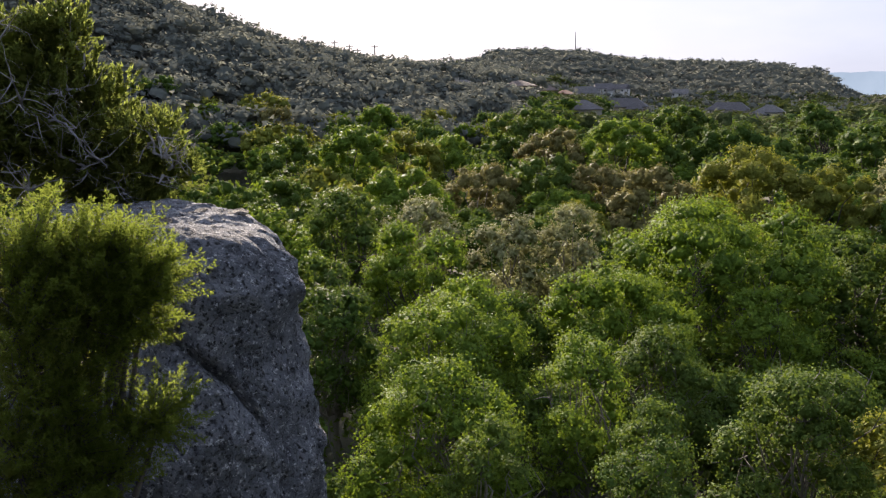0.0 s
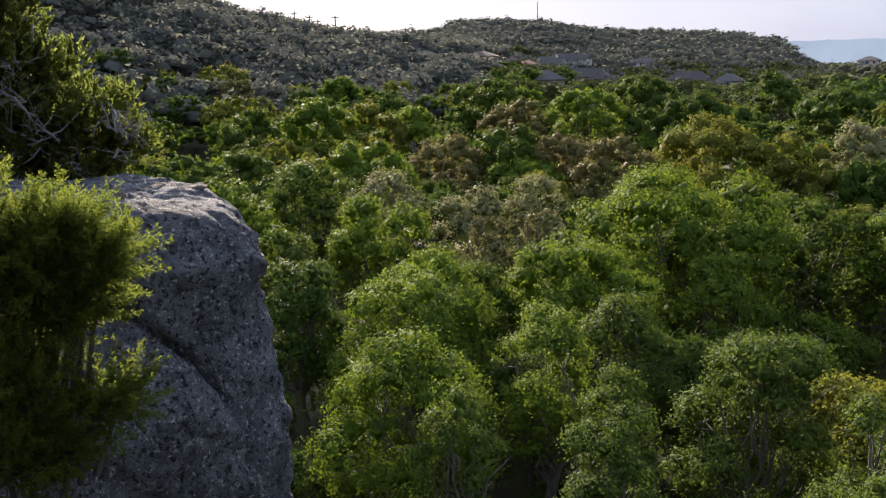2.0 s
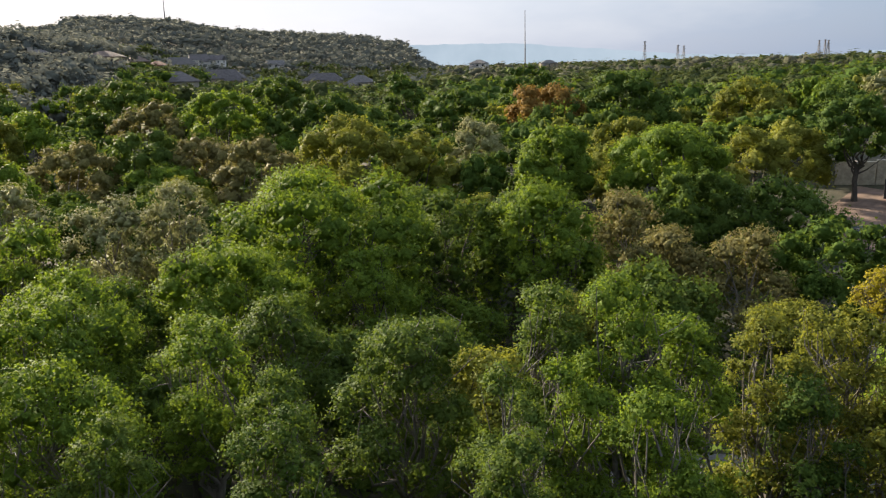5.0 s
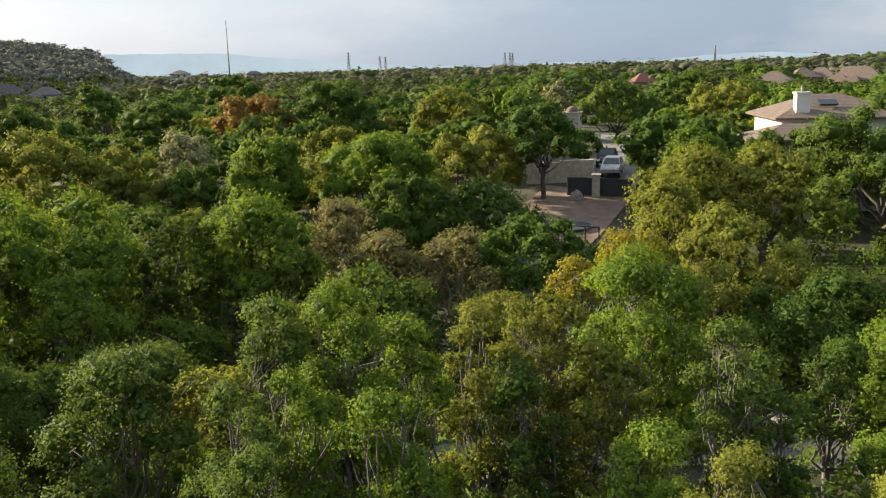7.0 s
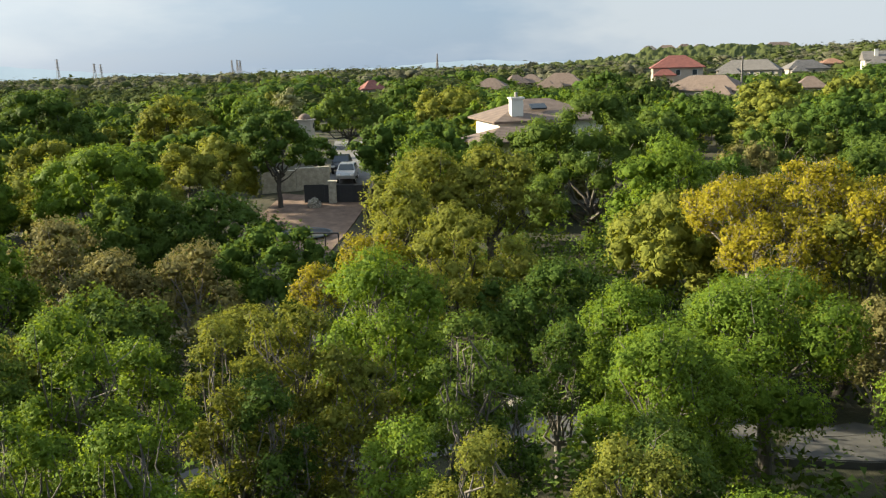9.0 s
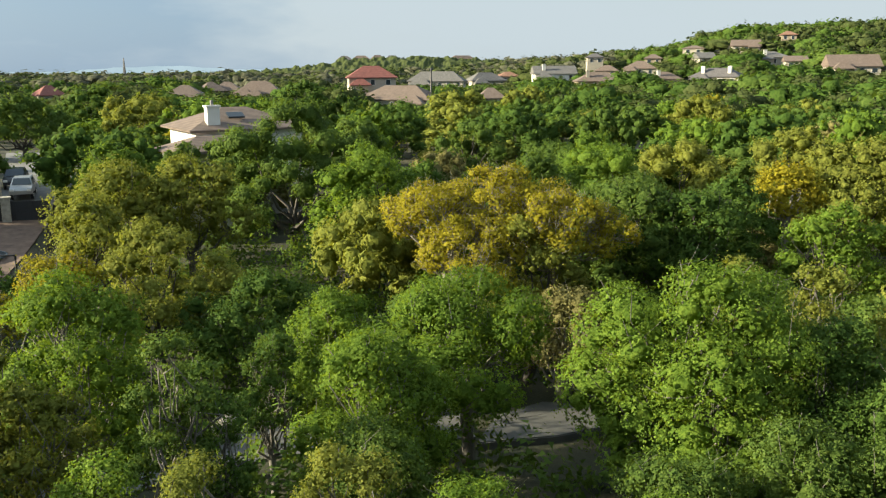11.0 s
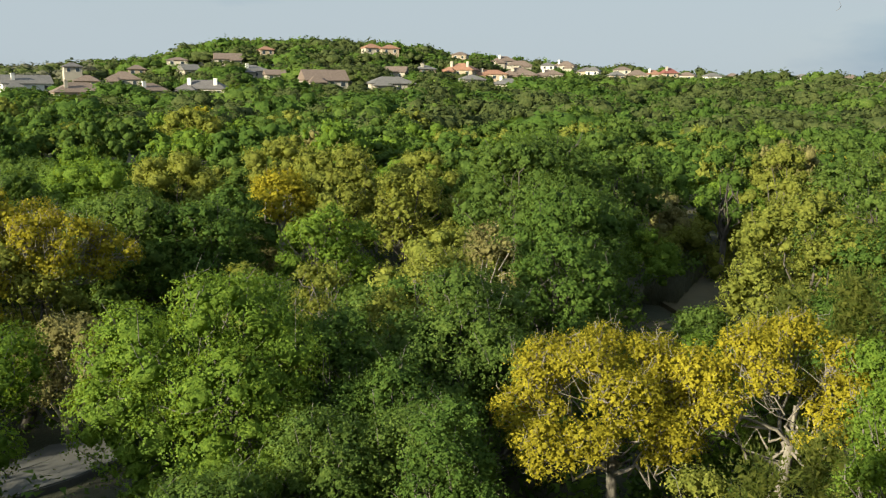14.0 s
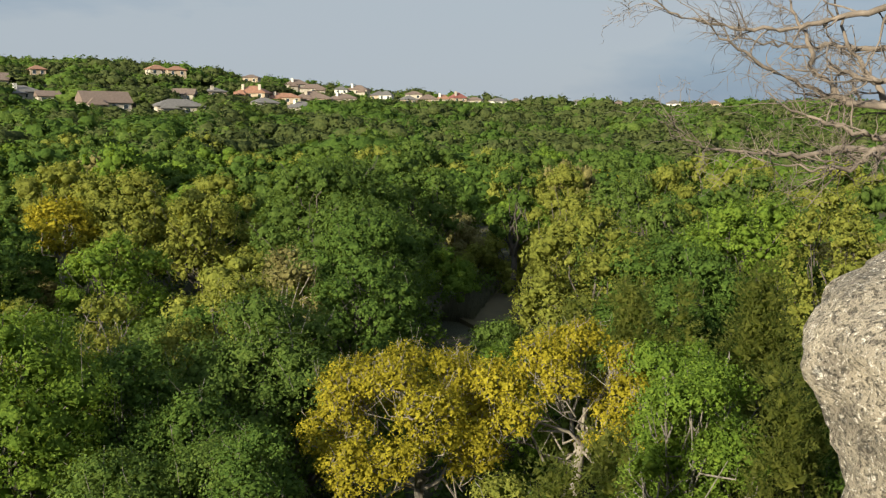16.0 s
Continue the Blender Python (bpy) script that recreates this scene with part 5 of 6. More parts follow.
house(285.8, 513.6, -43, 11.2, 9.3, 9.8, 2.4, "white", "grey_shingle")
house(113.0, 588.9, -2, 11.4, 10.0, 6.0, 3.6, "white", "dark_shingle", "gable")
house(125.7, 592.2, -33, 9.9, 8.1, 7.7, 3.2, "white", "dark_shingle", "gable")
house(168.3, 599.9, -12, 11.8, 8.8, 4.7, 2.7, "white", "grey_shingle", "gable")
house(363.2, 544.7, -25, 12.4, 8.3, 8.2, 2.4, "tan", "grey_shingle")
house(894.4, 198.6, -72, 16.2, 10.6, 13.6, 4.3, "white", "grey_shingle")
house(909.3, 183.6, -78, 19.4, 10.2, 10.0, 4.4, "tan", "brown_tile")
house(912.6, 166.3, -72, 14.1, 8.2, 9.0, 4.1, "white", "brown_tile")
house(924.6, 76.2, -69, 25.8, 9.4, 7.7, 3.7, "tan", "brown_tile")
house(926.6, 152.6, -69, 16.6, 9.8, 7.7, 4.1, "tan", "grey_shingle")
house(988.2, 126.7, -91, 17.6, 8.1, 5.5, 3.4, "white", "grey_shingle")



# the nearest house, with its tall white chimney
def chimney_house():
    root = new("house")
    z0 = float(land(75.9, 28.4))
    root.matrix_basis = pose(75.9, 28.4, z0 - 0.3, 0, 0, -52)
    e1, e2 = 9.55 - z0, 8.15 - z0
    part("wall", box(bmesh.new(), -3.5, 6.3, -4.0, 4.6, 0, e1), WALLS["white"], root)
    rb = roof_mesh(9.8, 8.6, e1, 1.75, "hip", 0.7)
    bmesh.ops.translate(rb, verts=rb.verts, vec=(1.4, 0.3, 0))
    part("roof", rb, ROOFS["brown_tile"], root)
    part("wing_wall", box(bmesh.new(), -6.4, 1.5, -8.2, -3.96, 0, e2), WALLS["white"], root)
    rb = roof_mesh(7.9, 4.8, e2, 1.05, "hip", 0.6)
    bmesh.ops.translate(rb, verts=rb.verts, vec=(-2.4, -6.0, 0))
    part("wing_roof", rb, ROOFS["brown_tile"], root)
    ch = part("chimney", box(bmesh.new(), -2.3, -1.2, -3.7, -2.8, e1 - 1.0, e1 + 1.9), WALLS["white"], root, "tall white chimney")
    part("chimney_cap", box(bmesh.new(), -2.4, -1.1, -3.8, -2.7, e1 + 1.9, e1 + 2.06), WALLS["white"], ch)
    bm = bmesh.new()
    bmesh.ops.create_cone(bm, cap_ends=True, segments=12, radius1=0.14, radius2=0.14, depth=0.45, matrix=Matrix.Translation((-1.75, -3.25, e1 + 2.27)))
    part("flue", bm, plain("flue_metal", (0.25, 0.24, 0.23), 0.5, 0.1, 3, 0.8), ch)
    sk = Matrix.Translation((0.6, -2.4, e1 + 1.12)) @ Matrix.Rotation(radians(25), 4, "X")
    bm = bmesh.new()
    bmesh.ops.create_cube(bm, size=1, matrix=sk @ Matrix.Diagonal((1.5, 0.9, 0.16, 1)))
    part("skylight", bm, PANE, root, "glazed roof skylight")
    for i in range(3):
        win = part("window", box(bmesh.new(), -3.6 + i * 2.9, -2.4 + i * 2.9, -4.05, -3.98, e1 - 2.2, e1 - 0.8), FRAME, root)
        part("pane", box(bmesh.new(), -3.52 + i * 2.9, -2.48 + i * 2.9, -4.08, -4.046, e1 - 2.12, e1 - 0.88), PANE, win)
    return tagged(root, "two-storey white stucco house with brown tiled hip roof", "house", "houses round the valley")


chimney_house()


# ---- yard, drive and cars ----
def flat(name, pts, lift, mat, label, cat):
    """A thin sheet laid over the ground, finely cut so that it follows it."""
    bm = bmesh.new()
    a, b, c, d = [Vector(p) for p in pts]
    n = 10
    g = [[None] * (n + 1) for _ in range(n + 1)]
    for i in range(n + 1):
        for j in range(n + 1):
            p = a.lerp(b, i / n).lerp(d.lerp(c, i / n), j / n)
            g[i][j] = bm.verts.new((p.x, p.y, float(land(p.x, p.y)) + lift))
    for i in range(n):
        for j in range(n):
            bm.faces.new((g[i][j], g[i + 1][j], g[i + 1][j + 1], g[i][j + 1]))
    bmesh.ops.recalc_face_normals(bm, faces=bm.faces)
    if bm.faces[0].normal.z < 0:
        bmesh.ops.reverse_faces(bm, faces=bm.faces)
    r = bmesh.ops.extrude_face_region(bm, geom=bm.faces[:])
    bmesh.ops.translate(bm, verts=[v for v in r["geom"] if isinstance(v, bmesh.types.BMVert)], vec=(0, 0, 0.1))
    return tagged(part(name, bm, mat), label, cat, kind="structure")


SOIL = plain("red_brown_yard_soil", (0.17, 0.115, 0.085), 0.95, 0.35, 1.2)
ASPHALT = plain("grey_street", (0.17, 0.168, 0.165), 0.9, 0.12, 1.0)
DARK_METAL = plain("dark_steel", (0.025, 0.025, 0.028), 0.6, 0.2, 4.0)
flat("yard", [(52.0, 44.5), (51.5, 34.8), (66.8, 40.6), (66.5, 50.0)], 0.0, SOIL, "bare red-brown yard soil", "yard")
flat("drive", [(68.5, 47.0), (68.2, 41.2), (84.0, 47.4), (86.0, 55.5)], 0.02, CONCRETE, "pale concrete drive", "drive")
flat("street", [(86.5, 57.5), (84.6, 47.0), (112.0, 60.0), (108.0, 71.0)], 0.05, ASPHALT, "pale grey street", "street")


def wall_run(name, pts, thick, height, mat, label, cat, lift=0.0):
    root = new(name)
    root.location = (pts[0][0], pts[0][1], float(land(*pts[0])))
    for a, b in zip(pts, pts[1:]):
        a, b = Vector(a), Vector(b)
        l = (b - a).length
        bm = box(bmesh.new(), 0, l, -thick / 2, thick / 2, -0.3, height)
        bmesh.ops.bevel(bm, geom=bm.edges[:], offset=0.02, segments=1, affect="EDGES")
        o = part("panel", bm, mat, root)
        o.matrix_basis = Matrix.Translation((a.x - pts[0][0], a.y - pts[0][1], float(land(*((a + b) / 2))) - root.location.z + lift)) @ Matrix.Rotation(math.atan2(b.y - a.y, b.x - a.x), 4, "Z")
    return tagged(root, label, cat)


wall_run("stone_wall", [(66.4, 52.4), (68.2, 49.6), (70.6, 47.2)], 0.5, 2.1, STONE, "pale cut-stone retaining wall beside the drive", "wall")
wall_run("dark_fence", [(64.3, 45.9), (65.2, 44.2), (65.9, 42.9), (66.5, 41.8), (67.1, 40.6)], 0.06, 1.75, DARK_METAL, "dark solid panel gate fence closing the yard", "fence")
wall_run("board_fence", [(59.0, 36.2), (64.0, 38.6), (69.0, 41.2), (75.0, 44.0), (82.0, 47.6)], 0.08, 1.6, plain("weathered_board", (0.10, 0.085, 0.07), 0.9, 0.3, 5.0), "weathered dark timber fence along the drive", "fence")
bm = box(bmesh.new(), -0.35, 0.35, -0.35, 0.35, -0.3, 2.0)
box(bm, -0.43, 0.43, -0.43, 0.43, 2.0, 2.14)
col = part("gate_pillar", bm, STONE)
col.matrix_basis = pose(65.5, 43.5, float(land(65.5, 43.5)), 0, 0, 30)
tagged(col, "square stone gate pillar with flat cap", "pillar")


def boulder(x, y, r, seed):
    bm = bmesh.new()
    bmesh.ops.create_icosphere(bm, subdivisions=3, radius=1)
    for v in bm.verts:
        v.co *= 1 + 0.35 * noise.noise(v.co * 1.3 + Vector((seed, 0, 0))) + 0.12 * noise.noise(v.co * 3.5)
        v.co = Vector((v.co.x * r, v.co.y * r * 0.8, v.co.z * r * 0.8))
    ob = part("boulder", bm, ROCK_WARM)
    ob.matrix_basis = pose(x, y, float(land(x, y)) + r * 0.35, 0, 0, seed * 40)
    return tagged(ob, "pale rough limestone boulder on the ground", "boulder", "boulders")


boulder(63.6, 44.3, 0.75, 1)
boulder(30.3, 11.6, 0.7, 2)
boulder(31.6, 10.0, 0.45, 3)
boulder(33.0, 3.6, 0.6, 4)


def trampoline(x, y):
    root = new("trampoline")
    root.matrix_basis = pose(x, y, float(land(x, y)))
    bm = bmesh.new()
    bmesh.ops.create_cone(bm, cap_ends=True, segments=40, radius1=2.0, radius2=2.0, depth=0.04, matrix=Matrix.Translation((0, 0, 0.22)))
    part("mat", bm, plain("dark_mat", (0.03, 0.035, 0.04), 0.7, 0.15), root)
    vs, fs = [], []
    tube(vs, fs, [(2.15 * math.cos(i / 40 * 6.2832), 2.15 * math.sin(i / 40 * 6.2832), 0.24) for i in range(41)], [0.09] * 41, 8)
    mesh_from("rim", vs, fs, plain("rim_pad", (0.09, 0.11, 0.12), 0.6, 0.1), root)
    for i in range(6):
        vs, fs = [], []
        g = i / 6 * 6.2832
        tube(vs, fs, [(2.1 * math.cos(g), 2.1 * math.sin(g), -0.1), (2.1 * math.cos(g), 2.1 * math.sin(g), 0.22)], [0.04, 0.04], 8)
        mesh_from("leg", vs, fs, DARK_METAL, root)
    return tagged(root, "large round dark trampoline in the yard", "trampoline")


trampoline(55.6, 39.8)


def rail_fence(a, b, n):
    root = new("rail_fence")
    root.location = (a[0], a[1], float(land(*a)))
    a, b = Vector(a), Vector(b)
    for i in range(n + 1):
        p = a.lerp(b, i / n) - a
        bm = bmesh.new()
        bmesh.ops.create_cone(bm, cap_ends=True, segments=8, radius1=0.06, radius2=0.06, depth=1.6, matrix=Matrix.Translation((p.x, p.y, 0.6)))
        part("post", bm, DARK_METAL, root)
    vs, fs = [], []
    tube(vs, fs, [(0, 0, 1.38), (b.x - a.x, b.y - a.y, 1.38)], [0.06, 0.06], 8)
    mesh_from("rail", vs, fs, DARK_METAL, root)
    return tagged(root, "dark steel post and rail fence", "fence")


rail_fence((51.6, 37.6), (52.6, 34.6), 3)


def turret(x, y):
    root = new("garden_turret")
    root.matrix_basis = pose(x, y, float(land(x, y)) - 0.3, 0, 0, 20)
    h = 8.3 - float(land(x, y))
    part("wall", box(bmesh.new(), -0.95, 0.95, -0.95, 0.95, 0, h), WALLS["cream"], root)
    part("cornice", box(bmesh.new(), -1.1, 1.1, -1.1, 1.1, h, h + 0.15), WALLS["cream"], root)
    bm = bmesh.new()
    bmesh.ops.create_uvsphere(bm, u_segments=20, v_segments=12, radius=0.8, matrix=Matrix.Translation((0, 0, h + 0.12)) @ Matrix.Diagonal((1, 1, 0.95, 1)))
    part("dome", bm, ROOFS["brown_tile"], root, "small tiled dome")
    part("window", box(bmesh.new(), 0.25, 0.65, -0.98, -0.94, h - 1.0, h - 0.35), PANE, root)
    return tagged(root, "small cream turret with a tiled dome", "turret")


turret(88.5, 62.5)


def car(x, y, yaw, paint, label):
    root = new("car")
    root.matrix_basis = pose(x, y, float(land(x, y)) + 0.12, 0, 0, yaw)
    prof = [(-2.35, 0.45), (-2.38, 0.85), (-2.3, 1.05), (-1.75, 1.72), (0.35, 1.75), (1.15, 1.12), (2.2, 0.98), (2.38, 0.75), (2.35, 0.42)]
    bm = bmesh.new()
    rows = []
    for s in (-1, -0.96, 0.96, 1):
        rows.append([bm.verts.new((px, s * (0.94 if pz < 1.15 else 0.74), pz if abs(s) > 0.97 else pz + 0.02)) for px, pz in prof])
    for a, b in zip(rows, rows[1:]):
        for i in range(len(prof)):
            k = (i + 1) % len(prof)
            bm.faces.new((a[i], b[i], b[k], a[k]))
    bm.faces.new(rows[0][::-1])
    bm.faces.new(rows[-1])
    bmesh.ops.recalc_face_normals(bm, faces=bm.faces)
    body = part("body", bm, paint, root)
    glass = PANE
    for s in (-1, 1):
        bm = bmesh.new()
        pts = [(-1.62, 1.62), (0.28, 1.64), (0.95, 1.14), (-2.0, 1.14)]
        f = [bm.verts.new((px, s * (0.955 if pz < 1.2 else 0.765), pz)) for px, pz in pts]
        bm.faces.new(f if s < 0 else f[::-1])
        r = bmesh.ops.extrude_face_region(bm, geom=bm.faces[:])
        bmesh.ops.translate(bm, verts=[v for v in r["geom"] if isinstance(v, bmesh.types.BMVert)], vec=(0, s * 0.012, 0))
        part("side_window", bm, glass, root)
        part("headlight", box(bmesh.new(), 2.25, 2.4, s * 0.7 - 0.18, s * 0.7 + 0.18, 0.72, 0.9), FRAME, root)
        part("tail_light", box(bmesh.new(), -2.41, -2.28, s * 0.8 - 0.1, s * 0.8 + 0.1, 0.85, 1.15), plain("red_lens", (0.3, 0.02, 0.02), 0.3, 0.05), root)
        for px in (-1.45, 1.45):
            bm = bmesh.new()
            bmesh.ops.create_cone(bm, cap_ends=True, segments=24, radius1=0.36, radius2=0.36, depth=0.24, matrix=Matrix.Translation((px, s * 0.86, 0.26)) @ Matrix.Rotation(radians(90), 4, "X"))
            wheel = part("tyre", bm, DARK_METAL, root)
            bm = bmesh.new()
            bmesh.ops.create_cone(bm, cap_ends=True, segments=16, radius1=0.22, radius2=0.2, depth=0.26, matrix=Matrix.Translation((px, s * 0.86, 0.26)) @ Matrix.Rotation(radians(90), 4, "X"))
            part("rim", bm, FRAME, wheel)
    for px0, z0, px1, z1 in ((0.42, 1.68, 1.1, 1.16), (-1.82, 1.66, -2.27, 1.12)):
        bm = bmesh.new()
        f = [bm.verts.new(p) for p in ((px0, -0.68, z0 + 0.02), (px0, 0.68, z0 + 0.02), (px1, 0.8, z1 + 0.02), (px1, -0.8, z1 + 0.02))]
        bm.faces.new(f)
        r = bmesh.ops.extrude_face_region(bm, geom=bm.faces[:])
        bmesh.ops.translate(bm, verts=[v for v in r["geom"] if isinstance(v, bmesh.types.BMVert)], vec=(0.02 if px1 > 0 else -0.02, 0, 0.02))
        part("windscreen" if px1 > 0 else "rear_window", bm, glass, root)
    return tagged(root, label, "car", "parked cars")


SILVER = plain("silver_paint", (0.36, 0.37, 0.38), 0.3, 0.03, 3.0, 0.5)
BLACK = plain("dark_paint", (0.03, 0.032, 0.036), 0.25, 0.05, 3.0, 0.2)
car(73.6, 47.0, 207, SILVER, "silver SUV parked on the concrete drive")
car(77.6, 50.2, 207, BLACK, "dark SUV parked beside the silver one")


# ---- poles and towers on the skyline ----
POLE = plain("grey_pole", (0.13, 0.12, 0.115), 0.8, 0.2)


def utility_pole(x, y, top, arms=1):
    root = new("utility_pole")
    z = float(land(x, y))
    root.location = (x, y, z)
    vs, fs = [], []
    tube(vs, fs, [(0, 0, -0.3), (0, 0, top - z)], [0.26, 0.2], 8)
    mesh_from("pole", vs, fs, POLE, root)
    for i in range(arms):
        part("crossarm", box(bmesh.new(), -1.3, 1.3, -0.1, 0.1, top - z - 0.8 - i * 1.0, top - z - 0.55 - i * 1.0), POLE, root)
    return tagged(root, "grey wooden utility pole above the ridge trees", "pole", "poles on the ridge")


def lattice_tower(name, x, y, height, base, label, arms=0, thick=0.35):
    """Four legs drawn together, with cross bracing."""
    root = new(name)
    root.location = (x, y, float(land(x, y)))
    vs, fs = [], []
    for sx, sy in ((-1, -1), (1, -1), (1, 1), (-1, 1)):
        tube(vs, fs, [(sx * base, sy * base, -1), (sx * base * 0.35, sy * base * 0.35, height * 0.6), (sx * base * 0.15, sy * base * 0.15, height)], [thick] * 3, 4)
    mesh_from("legs", vs, fs, POLE, root)
    vs, fs = [], []
    n = 9
    for i in range(n):
        a, b = i / n, (i + 1) / n
        wa, wb = base * (1 - 0.85 * a), base * (1 - 0.85 * b)
        for s in (-1, 1):
            tube(vs, fs, [(-wa * s, -wa, height * a), (wb * s, -wb, height * b)], [thick * 0.6] * 2, 3)
    mesh_from("bracing", vs, fs, POLE, root)
    for i in range(arms):
        vs, fs = [], []
        zz = height * (0.95 - 0.16 * i)
        tube(vs, fs, [(-base * 1.5, 0, zz), (0, 0, zz + 1), (base * 1.5, 0, zz)], [thick * 0.7, thick, thick * 0.7], 4)
        mesh_from("crossarm", vs, fs, POLE, root)
    return tagged(root, label, "tower", "towers on the horizon")


utility_pole(-37.6, 312.7, 36.8)
utility_pole(-32.4, 313.3, 35.3)
utility_pole(-29.7, 314.6, 33.9)
utility_pole(-23.1, 311.1, 34.8)
utility_pole(1.8, 318.0, 30.4)
utility_pole(10.2, 319.8, 29.7)
utility_pole(-48.1, 311.3, 35.3)
lattice_tower("radio_mast", 149, 938, 28, 0.5, "thin lattice radio mast on the low hill", 0, 0.3)
lattice_tower("radio_mast", 2075, 3302, 233, 1.6, "tall thin lattice radio mast on the far ridge", 0, 0.9)
lattice_tower("pylon", 1474, 1765, 55, 4.0, "grey lattice power pylon on the horizon", 3, 0.55)
lattice_tower("pylon", 1537, 1711, 42, 4.0, "grey lattice power pylon on the horizon", 3, 0.55)
lattice_tower("pylon", 1548, 1701, 40, 4.0, "grey lattice power pylon on the horizon", 3, 0.55)
lattice_tower("pylon", 1768, 1471, 42, 4.0, "grey lattice power pylon on the horizon", 3, 0.55)
lattice_tower("pylon", 1777, 1461, 43, 4.0, "grey lattice power pylon on the horizon", 3, 0.55)
lattice_tower("pylon", 1781, 1455, 41, 4.0, "grey lattice power pylon on the horizon", 3, 0.55)
lattice_tower("lattice_tower", 2330, 1154, 52, 3.0, "grey lattice tower on the far ridge", 0, 0.9)
utility_pole(213.7, 25.3, 15.1)



# ---- the wood between and beyond ----
FILL = random.Random(11)


def free(x, y, r, own):
    return all((x - a) ** 2 + (y - b) ** 2 > (own * (r + c)) ** 2 for a, b, c, d in TREES)


PATH_LINE = [(17.0, 21.5), (21.7, 18.6), (26.5, 13.5), (29.4, 9.6), (31.2, 4.0), (32.3, 0.5), (33.8, -2.6)]


def near_path(x, y, wide):
    p = Vector((x, y))
    for a, b in zip(PATH_LINE, PATH_LINE[1:]):
        a, b = Vector(a), Vector(b)
        k = max(0, min(1, (p - a).dot(b - a) / (b - a).length_squared))
        if (p - a.lerp(b, k)).length < wide:
            return True
    return False


def clear(x, y, low=False):
    """Open ground: the drive and yard, the trail, the creek bed, the slab."""
    r, az = math.hypot(x, y), math.degrees(math.atan2(x, y))
    if az < -31 or az > 165:
        return True
    if 49.5 < az < 60.5 and (54 if low else 44) < r < 150:
        return True
    if 131.5 < az < 138.5 and 44 < r < 60:
        return True
    if 86.5 < az < 96.5 and (27 if low else 21) < r < 35.5:
        return True
    if near_path(x, y, 1.4 if low else 2.2):
        return True
    return False


MODELS = []
for i in range(6):
    r, h = (2.2, 5.2) if i < 4 else (1.7, 4.4)
    MODELS.append((make_tree(700 + i, r, h, 9000, 0.055), r, h))
USED = set()
SHARE = (("green", 0.40), ("dark", 0.60), ("bright", 0.80), ("olive", 0.965), ("brown", 0.985), ("yellow", 1.01))


def leaf_of(k):
    return next(n for n, top in SHARE if k < top)


def spots(r0, r1, step, own, rad, low=False):
    r = r0
    while r < r1:
        n = int(r * radians(200) / step)
        for i in range(n):
            az = radians(-32 + 198 * (i + FILL.random()) / n)
            q = r + FILL.uniform(-0.5, 0.5) * step
            x, y = q * math.sin(az), q * math.cos(az)
            rr = rad * FILL.uniform(0.75, 1.25)
            if any(abs(x - hx) + abs(y - hy) < hw for hx, hy, hw in HOUSES):
                continue
            if not clear(x, y, low) and free(x, y, rr, own):
                yield x, y, rr
        r += step


# lower trees that close the gaps near by
for x, y, rr in spots(10, 38, 4.4, 0.7, 2.0):
    i = FILL.randrange(len(MODELS))
    root, r, h = MODELS[i]
    ob = copy_thing(root, pose(0, 0, 0)) if i in USED else root
    USED.add(i)
    k = rr / r
    ob.matrix_basis = Matrix.LocRotScale((x, y, float(land(x, y)) - 0.05), Euler((0, 0, FILL.uniform(0, 6.28))), (k, k, k * FILL.uniform(0.85, 1.1)))
    leaf = leaf_of(FILL.random() * 0.9)
    for o in ob.children:
        if o.name.startswith("crown"):
            o.material_slots[0].link = "OBJECT"
            o.material_slots[0].material = LEAF[leaf]
            o.material_slots[1].link = "OBJECT"
            o.material_slots[1].material = MASS[leaf]
    TREES.append((x, y, rr, 5))
    name_tree(ob, leaf)


def view_room(x, y, wide):
    """How high a crown at x, y may reach where a house stands behind it in open view."""
    x, y = np.asarray(x, float), np.asarray(y, float)
    r, az = np.hypot(x, y), np.arctan2(x, y)
    room = np.full(x.shape, 99.0)
    for (hx, hy, hw), up in zip(HOUSES, SHOWN):
        hr = math.hypot(hx, hy)
        off = np.abs((az - math.atan2(hx, hy) + math.pi) % (2 * math.pi) - math.pi) * r
        cover = EYE_H + r / hr * (float(land(hx, hy)) + up - EYE_H)
        room = np.where((off < hw * 0.42 * r / hr + wide) & (r < hr - 1), np.minimum(room, cover), room)
    return room


